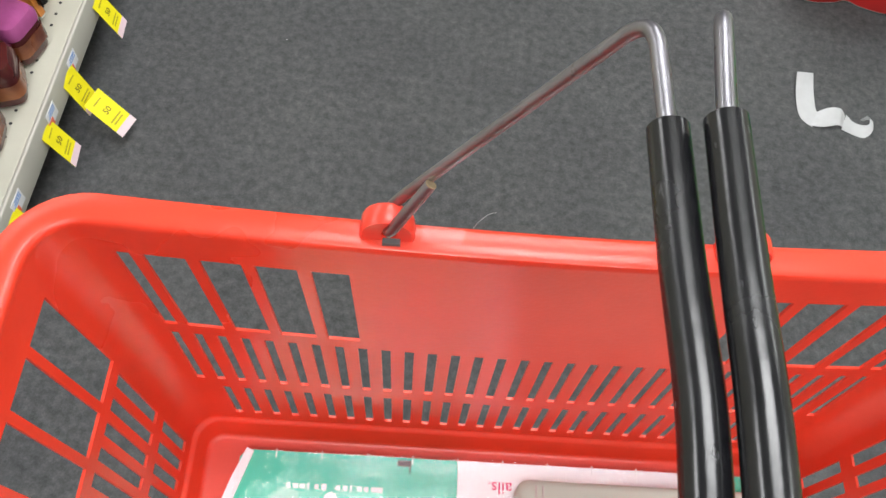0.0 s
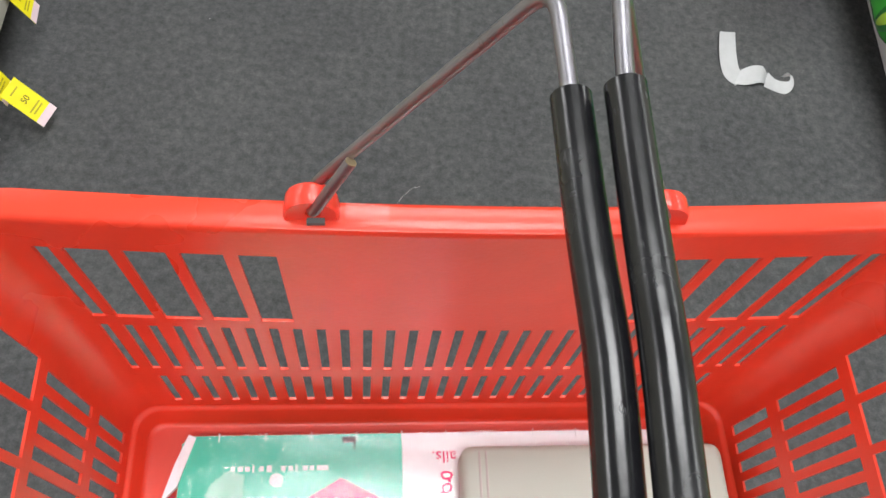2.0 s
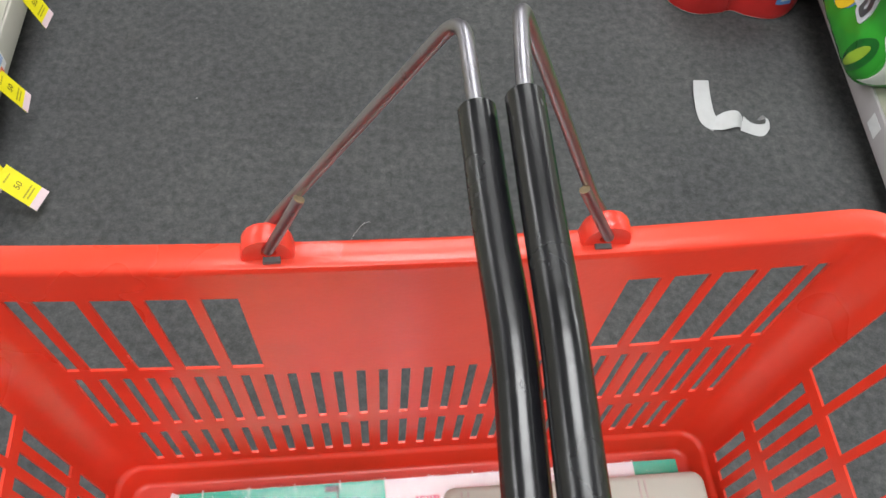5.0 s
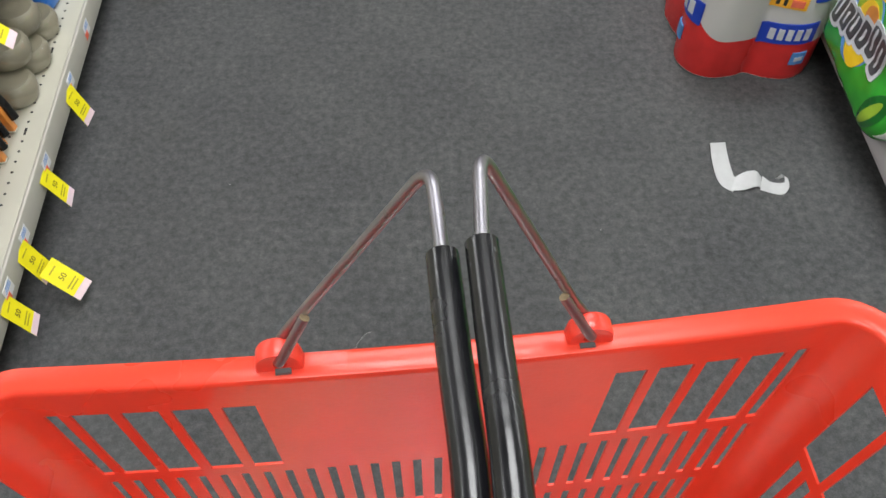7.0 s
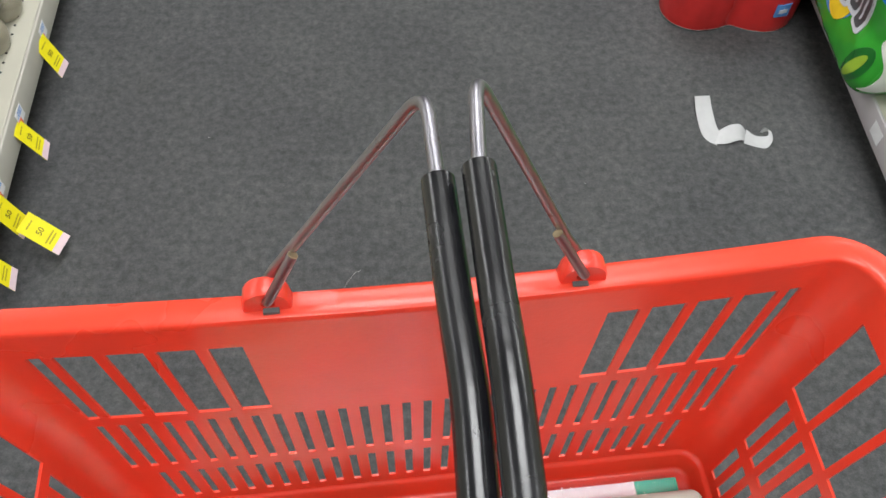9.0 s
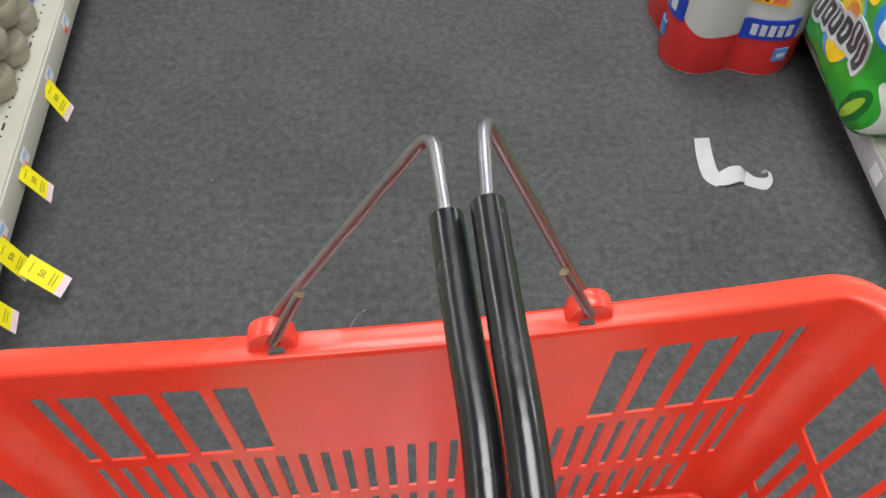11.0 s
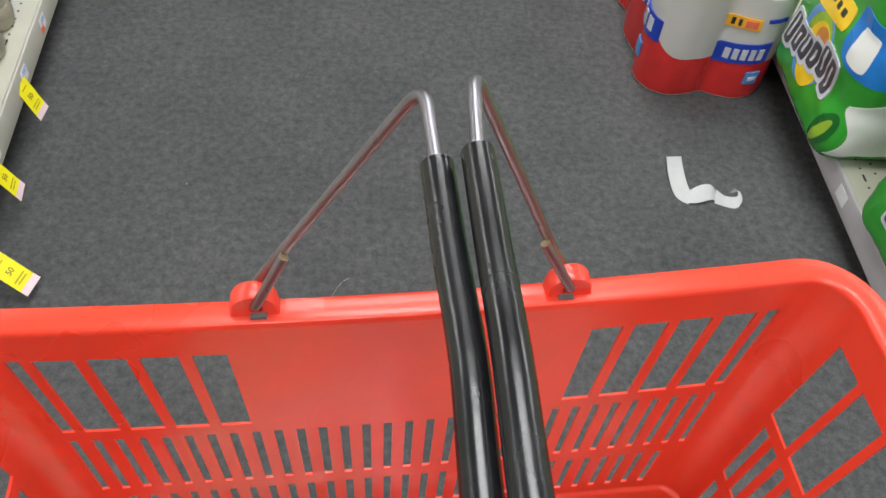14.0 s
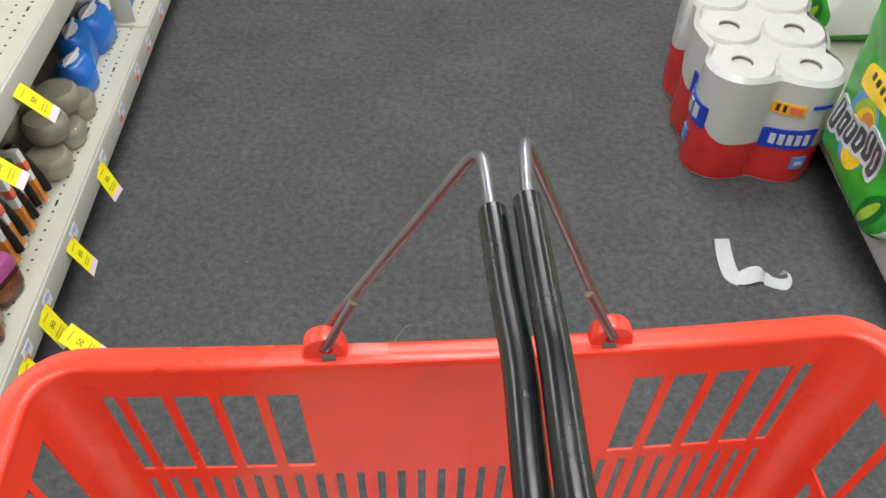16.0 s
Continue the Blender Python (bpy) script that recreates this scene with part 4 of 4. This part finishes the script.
def all_cuts(*lists):
    """Every place along a side where some level has an edge, so that the levels join up."""
    edges = {round(v, 4) for holes in lists for ab in holes for v in ab} | {-1.0, 1.0}
    marks = sorted(edges | {g for g in (round(-0.9 + 0.15 * k, 4) for k in range(13)) if min(abs(g - e) for e in edges) > 0.012})
    return [m for i, m in enumerate(marks) if i == 0 or m - marks[i - 1] > 0.0006]


wide, wide_side, slots, slots_low, slots_side = ([(round(a, 4), round(b, 4)) for a, b in holes] for holes in (wide, wide_side, slots, slots_low, slots_side))
CUTS = (all_cuts(wide, slots, slots_low), all_cuts(wide_side, slots_side))

bm = bmesh.new()
levels = [(-0.1560, -0.1465, full), (-0.1465, -0.1000, (gaps(slots_low), gaps(slots_side))), (-0.1000, -0.0875, full), (-0.0875, -0.0230, (gaps(slots), gaps(slots_side))),
          (-0.0230, -0.0130, full), (-0.0130, 0.0592, (gaps(wide), gaps(wide_side))), (0.0592, 0.0820, full)]
for k, (z0, z1, solid) in enumerate(levels):
    band(bm, z0, z1, solid, levels[k + 1][2] if k < 6 else None, levels[k - 1][2] if k else None)
bmesh.ops.remove_doubles(bm, verts=bm.verts, dist=2e-5)
wall = part("wall", moved(bent(bm), SHIFT), RED, basket, "red plastic wall pierced with windows and slots")

soften = wall.modifiers.new("moulded_edges", "BEVEL")
soften.width, soften.segments, soften.limit_method, soften.angle_limit = 0.0005, 2, "ANGLE", radians(60)


def basket_ring(z, inset, r):
    return [(x, y + YC, z) for x, y in rounded(half_x(-0.155) - inset, half_y(-0.155) - inset, r, 7)]


# recessed tray floor with a tight shoulder
bm = loft([basket_ring(-0.1545, -0.0017, 0.0162), basket_ring(-0.1785, 0.007, 0.013)], False, True)
part("underside", moved(bm, SHIFT), RED, basket)
bm = loft([basket_ring(-0.1556, 0.0, 0.0162), basket_ring(-0.1566, 0.0004, 0.0160), basket_ring(-0.1576, 0.0016, 0.0150), basket_ring(-0.1584, 0.0030, 0.0140), basket_ring(-0.1602, 0.0040, 0.0130),
           basket_ring(-0.1728, 0.0066, 0.0115), basket_ring(-0.1746, 0.0080, 0.0105), basket_ring(-0.1755, 0.0105, 0.0100)], False, True)
part("tray_floor", moved(bm, SHIFT), RED, basket, "red plastic tray floor")

# the rolled rim, swept round the mouth
profile = [(0.94 * d, z + 0.0194) for d, z in [(-0.0006, 0.0597), (-0.0006, 0.0619), (0.0004, 0.0637), (0.0022, 0.0645), (0.013, 0.0639), (0.0154, 0.0629), (0.0166, 0.0607), (0.0176, 0.0407), (0.0162, 0.0401), (0.0148, 0.0407), (0.0142, 0.0592), (0.0026, 0.0599)]]


def rim_ring(d, z):
    """A round-cornered ring with points along its straight sides."""
    hx_, hy_ = half_x(0.0820) + d, half_y(0.0820) + d
    pts = [(x, y + YC, z) for x, y in rounded(hx_, hy_, 0.0240 + d, 9)]
    out = []
    for p, q in zip(pts, pts[1:] + pts[:1]):
        n = 14 if math.dist(p, q) > 0.05 else 1
        out += [tuple(a + (b - a) * k / n for a, b in zip(p, q)) for k in range(n)]
    return out


bm = bmesh.new()
rings = [[bm.verts.new(p) for p in rim_ring(d, z)] for d, z in profile]
for a, b in zip(rings, rings[1:] + rings[:1]):
    for i in range(len(a)):
        bm.faces.new((a[i], a[(i + 1) % len(a)], b[(i + 1) % len(a)], b[i]))
part("rim", moved(bent(bm), SHIFT), RED, basket, "red rolled rim with scuffs")


LUG_Z = 0.0922


def lug(x, y, flip):
    """A half-round ear on the rim with a hole for the wire and a slit at its foot."""
    bm = bmesh.new()
    n = 28
    outer, inner = [], []
    for k in range(n):
        a = 2 * math.pi * k / n
        c, s = math.cos(a), math.sin(a)
        ox, oz = 0.0112 * c, 0.0106 * s
        if s < 0:
            oz, ox = -0.0125 * min(1.0, -s * 1.6), 0.0122 * (c if abs(c) > 0.75 else math.copysign(0.75 + 0.25 * abs(c), c or 1) if s > -0.62 else c * 1.25)
        outer.append((ox, oz))
        inner.append((0.0034 * c + 0.001 * flip, 0.0030 * s + 0.001))
    half = 0.0050
    loops = []
    for yy, shrink in ((-half, 0.93), (-half + 0.0016, 1.0), (half - 0.0016, 1.0), (half, 0.93)):
        loops.append(([bm.verts.new((x + ox * shrink, y + yy, LUG_Z + (oz * shrink if oz > 0 else oz))) for ox, oz in outer],
                      [bm.verts.new((x + ix, y + yy, LUG_Z + iz)) for ix, iz in inner]))
    for (oa, ia), (ob_, ib) in zip(loops, loops[1:]):
        for k in range(n):
            j = (k + 1) % n
            bm.faces.new((oa[k], oa[j], ob_[j], ob_[k]))
            bm.faces.new((ia[k], ib[k], ib[j], ia[j]))
    for oa, ia in (loops[0], loops[-1]):
        for k in range(n):
            j = (k + 1) % n
            bm.faces.new((oa[k], ia[k], ia[j], oa[j]))
    ear = part("lug", moved(bm, SHIFT), RED_WORN, basket, "red half-round handle lug")
    yy = y - half if y > YC else y + half
    s = -1 if y > YC else 1
    z_rim = 0.0893
    part("slit", moved(boxed(x - 0.0038 + 0.002 * flip, x + 0.0038 + 0.002 * flip, min(yy, yy + s * 0.0026), max(yy, yy + s * 0.0026), z_rim - 0.002, z_rim + 0.0007), SHIFT), SLIT_GREY, ear)
    return ear


LUG_X, LUG_Y = 0.0765, 0.1030
for sx in (-1, 1):
    for y in (LUG_Y, 2 * YC - LUG_Y):
        lug(sx * LUG_X, y, -sx)

# the two wire handles; each runs from the lug ahead over the sleeve to the lug behind
WIRE, SLEEVE = 0.00255, 0.00565


def bail(sx, bend, line):
    """bend: the top corner of the wire; line: points down the middle of the sleeve, from ahead to near."""
    def far(p):
        return (p[0], 2 * YC - p[1], p[2])
    stub_tip = (sx * 0.0600, 0.1044, 0.1233)
    stub_foot = (sx * 0.0757, 0.0965, 0.0962)
    hole = (sx * 0.0763, 0.1030, 0.0935)
    back = (sx * 0.0755, 0.1098, 0.0965)
    neck = line[0]
    leave, pull = (sx * 0.0705, 0.1098, 0.1055), (sx * 0.0675, 0.1096, 0.1105)
    pts = filleted([stub_tip, stub_foot, hole, back, leave], 0.006, 4)
    pts += filleted([pull, bend, *line, far(neck), far(bend), far(pull)], 0.013, 8)
    pts += filleted([far(leave), far(back), far(hole), far(stub_foot), far(stub_tip)], 0.006, 4)
    pts = [p for k, p in enumerate(pts) if k == 0 or (p - pts[k - 1]).length > 1e-5]
    handle = part("handle", moved(sweep(pts, WIRE, 14), SHIFT), STEEL, basket, "plated steel wire handle")
    for f in (lambda p: p, far):
        tip, foot = Vector(f(stub_tip)), Vector(f(stub_foot))
        way = (tip - foot).normalized()
        part("wire_end", moved(sweep([tip - way * 0.0002, tip + way * 0.0004], WIRE * 0.96, 14), SHIFT), CUT_STEEL, handle, "dull brassy cut wire end")
    line = filleted([*line, far(neck)], 0.012, 6)
    # the sleeve: a tube with a rounded, slightly flared mouth at either end
    dense = []
    for a, b in zip(line, line[1:]):
        n = max(1, int((b - a).length / 0.006))
        dense += [a.lerp(b, k / n) for k in range(n)]
    dense.append(line[-1])
    scales = [1.0 + 0.012 * noise.noise((p.y * 60, sx * 3.0, 0.5)) for p in dense]
    start, stop = dense[0], dense[-1]
    dense = [start + Vector((0, 0.0008, 0)), start + Vector((0, 0.0002, 0))] + dense[1:-1] + [stop, stop - Vector((0, 0.0006, 0))]
    scales = [0.93, 1.03] + scales[1:-1] + [1.02, 0.93]
    sleeve = part("grip_sleeve", moved(sweep(dense, SLEEVE, 24), SHIFT), BLACK_VINYL, handle, "glossy black vinyl grip sleeve")
    part("sleeve_mouth", moved(sweep([start + Vector((0, 0.0007, 0)), start + Vector((0, 0.0011, 0))], SLEEVE * 0.62, 18), SHIFT), DARK, sleeve)
    return handle


bail(-1, (-0.0016, 0.1015, 0.2238), [(-0.0014, 0.0605, 0.2236), (-0.0014, 0.0210, 0.2230), (-0.0007, -0.0130, 0.2238), (-0.0026, -0.0450, 0.2232), (-0.0044, -0.0900, 0.2232)])
bail(1, (0.0154, 0.1010, 0.2302), [(0.0112, 0.0592, 0.2303), (0.0104, 0.0190, 0.2297), (0.0098, -0.0140, 0.2305), (0.0081, -0.0460, 0.2299), (0.0066, -0.0900, 0.2299)])

# clear tape left beside a lug, a snagged hair, and a chip on the rim
part("tape", moved(slab([(-0.0625, 0.0985), (-0.0440, 0.0975), (-0.0435, 0.1055), (-0.0620, 0.1068)], 0.0878, 0.0883), SHIFT), HAZE_TAPE, basket, "scrap of clear tape on the rim")
part("snagged_hair", moved(sweep(filleted([(-0.040, 0.1080, 0.0850), (-0.038, 0.110, 0.088), (-0.034, 0.111, 0.094), (-0.031, 0.110, 0.097)], 0.003), 0.00007, 5), SHIFT), PAPER, basket, "thin pale hair")
part("rim_chip", moved(boxed(0.2022, 0.2047, 0.1130, 0.1142, 0.0822, 0.0845, 0.0004), SHIFT), GREY_BOX, basket, "pale chip stuck to the rim")


# ---- goods in the basket ----
def in_basket(x, y, z, turn=0.0):
    return pose(0, 0, 0.8, 0, 0, 5) @ pose(x, y, z, 0, 0, turn)


TRAY = -0.1755
pack = thing("greeting_card_pack", in_basket(0.0, 0.0, TRAY + 0.0005, 0.2) @ Matrix.Diagonal((1.09, 1.09, 1, 1)), "flat shrink-wrapped greeting card pack, teal and white, in the basket", "card pack", )
top_y = 0.0648


def card_outline(x0, x1, y0, y1, dog=0.0):
    return [(x0, y0), (x1, y0), (x1, y1), (x0 + dog, y1), (x0, y1 - dog * 1.2)] if dog else [(x0, y0), (x1, y0), (x1, y1), (x0, y1)]


part("teal_panel", slab(card_outline(-0.1566, -0.0227, -0.140, top_y, 0.004), 0.0, 0.0125), TEAL, pack, "teal printed panel")
part("white_panel", slab(card_outline(-0.0226, 0.1385, -0.140, top_y), 0.0, 0.0125), CARD_WHITE, pack, "white printed panel")
part("teal_end", slab(card_outline(0.1386, 0.1675, -0.140, top_y), 0.0, 0.0125), TEAL, pack, "teal printed end")
part("torn_corner", slab([(-0.166, top_y - 0.040), (-0.157, top_y - 0.030), (-0.1485, top_y - 0.001), (-0.153, top_y + 0.001), (-0.160, top_y - 0.018)], 0.010, 0.0135), CARD_WHITE, pack, "lifted white corner of the wrap")
part("wrap_fold", slab([(-0.169, top_y - 0.080), (-0.160, top_y - 0.080), (-0.160, top_y - 0.034), (-0.165, top_y - 0.040)], 0.002, 0.006), HOT_PINK, pack)
# pale teal patch: glare on the wrap, put in as colour
part("pale_corner", slab([(-0.150, top_y - 0.075), (-0.120, top_y - 0.075), (-0.118, top_y - 0.024), (-0.128, top_y - 0.021), (-0.138, top_y - 0.030)], 0.0124, 0.0128), TEAL_GLARE, pack)
part("hang_notch", slab([(-0.060, top_y - 0.0055), (-0.0515, top_y - 0.0055), (-0.0515, top_y - 0.0015), (-0.060, top_y - 0.0015)], 0.0122, 0.0130), DARK, pack, "dark torn hanging notch")
part("hang_tear", slab([(-0.0528, top_y - 0.010), (-0.0518, top_y - 0.010), (-0.0512, top_y - 0.004), (-0.0525, top_y - 0.004)], 0.0122, 0.0132), DARK, pack)
part("pink_flap", slab([(-0.102, top_y - 0.060), (-0.0240, top_y - 0.060), (-0.0240, top_y - 0.046), (-0.060, top_y - 0.027), (-0.098, top_y - 0.049)], 0.0124, 0.0130), HOT_PINK, pack, "pink envelope print")
part("cream_card", slab([(-0.095, top_y - 0.075), (-0.036, top_y - 0.075), (-0.036, top_y - 0.048), (-0.095, top_y - 0.048)], 0.0129, 0.0134), CARD_WHITE, pack)
for k, (w, tall) in enumerate(((0.0026, 0.0034), (0.0030, 0.0030), (0.0028, 0.0030), (0.0012, 0.0044), (0.0024, 0.0030), (0.0030, 0.0040), (0.0, 0.0), (0.0026, 0.0030),
                              (0.0028, 0.0030), (0.0012, 0.0044), (0.0030, 0.0030), (0.0026, 0.0030), (0.0042, 0.0030), (0.0026, 0.0030))):
    if w:
        x = -0.1265 + 0.0043 * k
        part("brand_bar", boxed(x, x + w, top_y - 0.0205 - tall / 2, top_y - 0.0205 + tall / 2, 0.0124, 0.0127), WHITE_LABEL, pack)
part("rose_mark", moved(lathe([(0, 0), (0.0042, 0), (0.0042, 0.0005), (0, 0.0006)], 18), Matrix.Translation((-0.099, top_y - 0.0275, 0.0124))), WHITE_LABEL, pack, "small white round mark")
up_down = Matrix.Rotation(radians(180), 4, "Z")
part("pink_letters", moved(lettering("ails.", 0.0105), Matrix.Translation((0.0035, top_y - 0.0150, 0.0128)) @ up_down), HOT_PINK, pack, "pink letters, upside down", smooth=False)
part("pink_letters", moved(lettering("g", 0.020), Matrix.Translation((0.0045, top_y - 0.0345, 0.0128)) @ up_down), HOT_PINK, pack, "pink letter, upside down", smooth=False)
for k in range(9):
    x = -0.135 + 0.028 * k
    part("wrap_seam", boxed(x, x + 0.0006, top_y - 0.004, top_y + 0.0012, 0.0120, 0.0134), FILM_WHITE, pack)

part("shrink_wrap", slab(card_outline(-0.1575, 0.168, -0.140, top_y + 0.0006, 0.004), 0.0137, 0.0139), CARD_FILM, pack, "clear crinkled shrink wrap")

tray = thing("storage_box", in_basket(0.1015, -0.0470, TRAY + 0.0146, 0.0), "warm grey plastic box with rounded corners on the card pack", "plastic box")
bm = loft([[(x, y + 0.000, z) for x, y in rounded(0.0892 - i, 0.103 - i, 0.008, 6)] for i, z in ((0.002, 0.0), (0.0, 0.003), (0.0, 0.018), (0.0015, 0.0205), (0.0045, 0.0218))])
part("body", bm, GREY_BOX, tray)
for x in (-0.0780, -0.0735, 0.0420, 0.0460):
    part("ridge", boxed(x, x + 0.0016, -0.099, 0.099, 0.0214, 0.0222, 0.0004), GREY_RIDGE, tray)
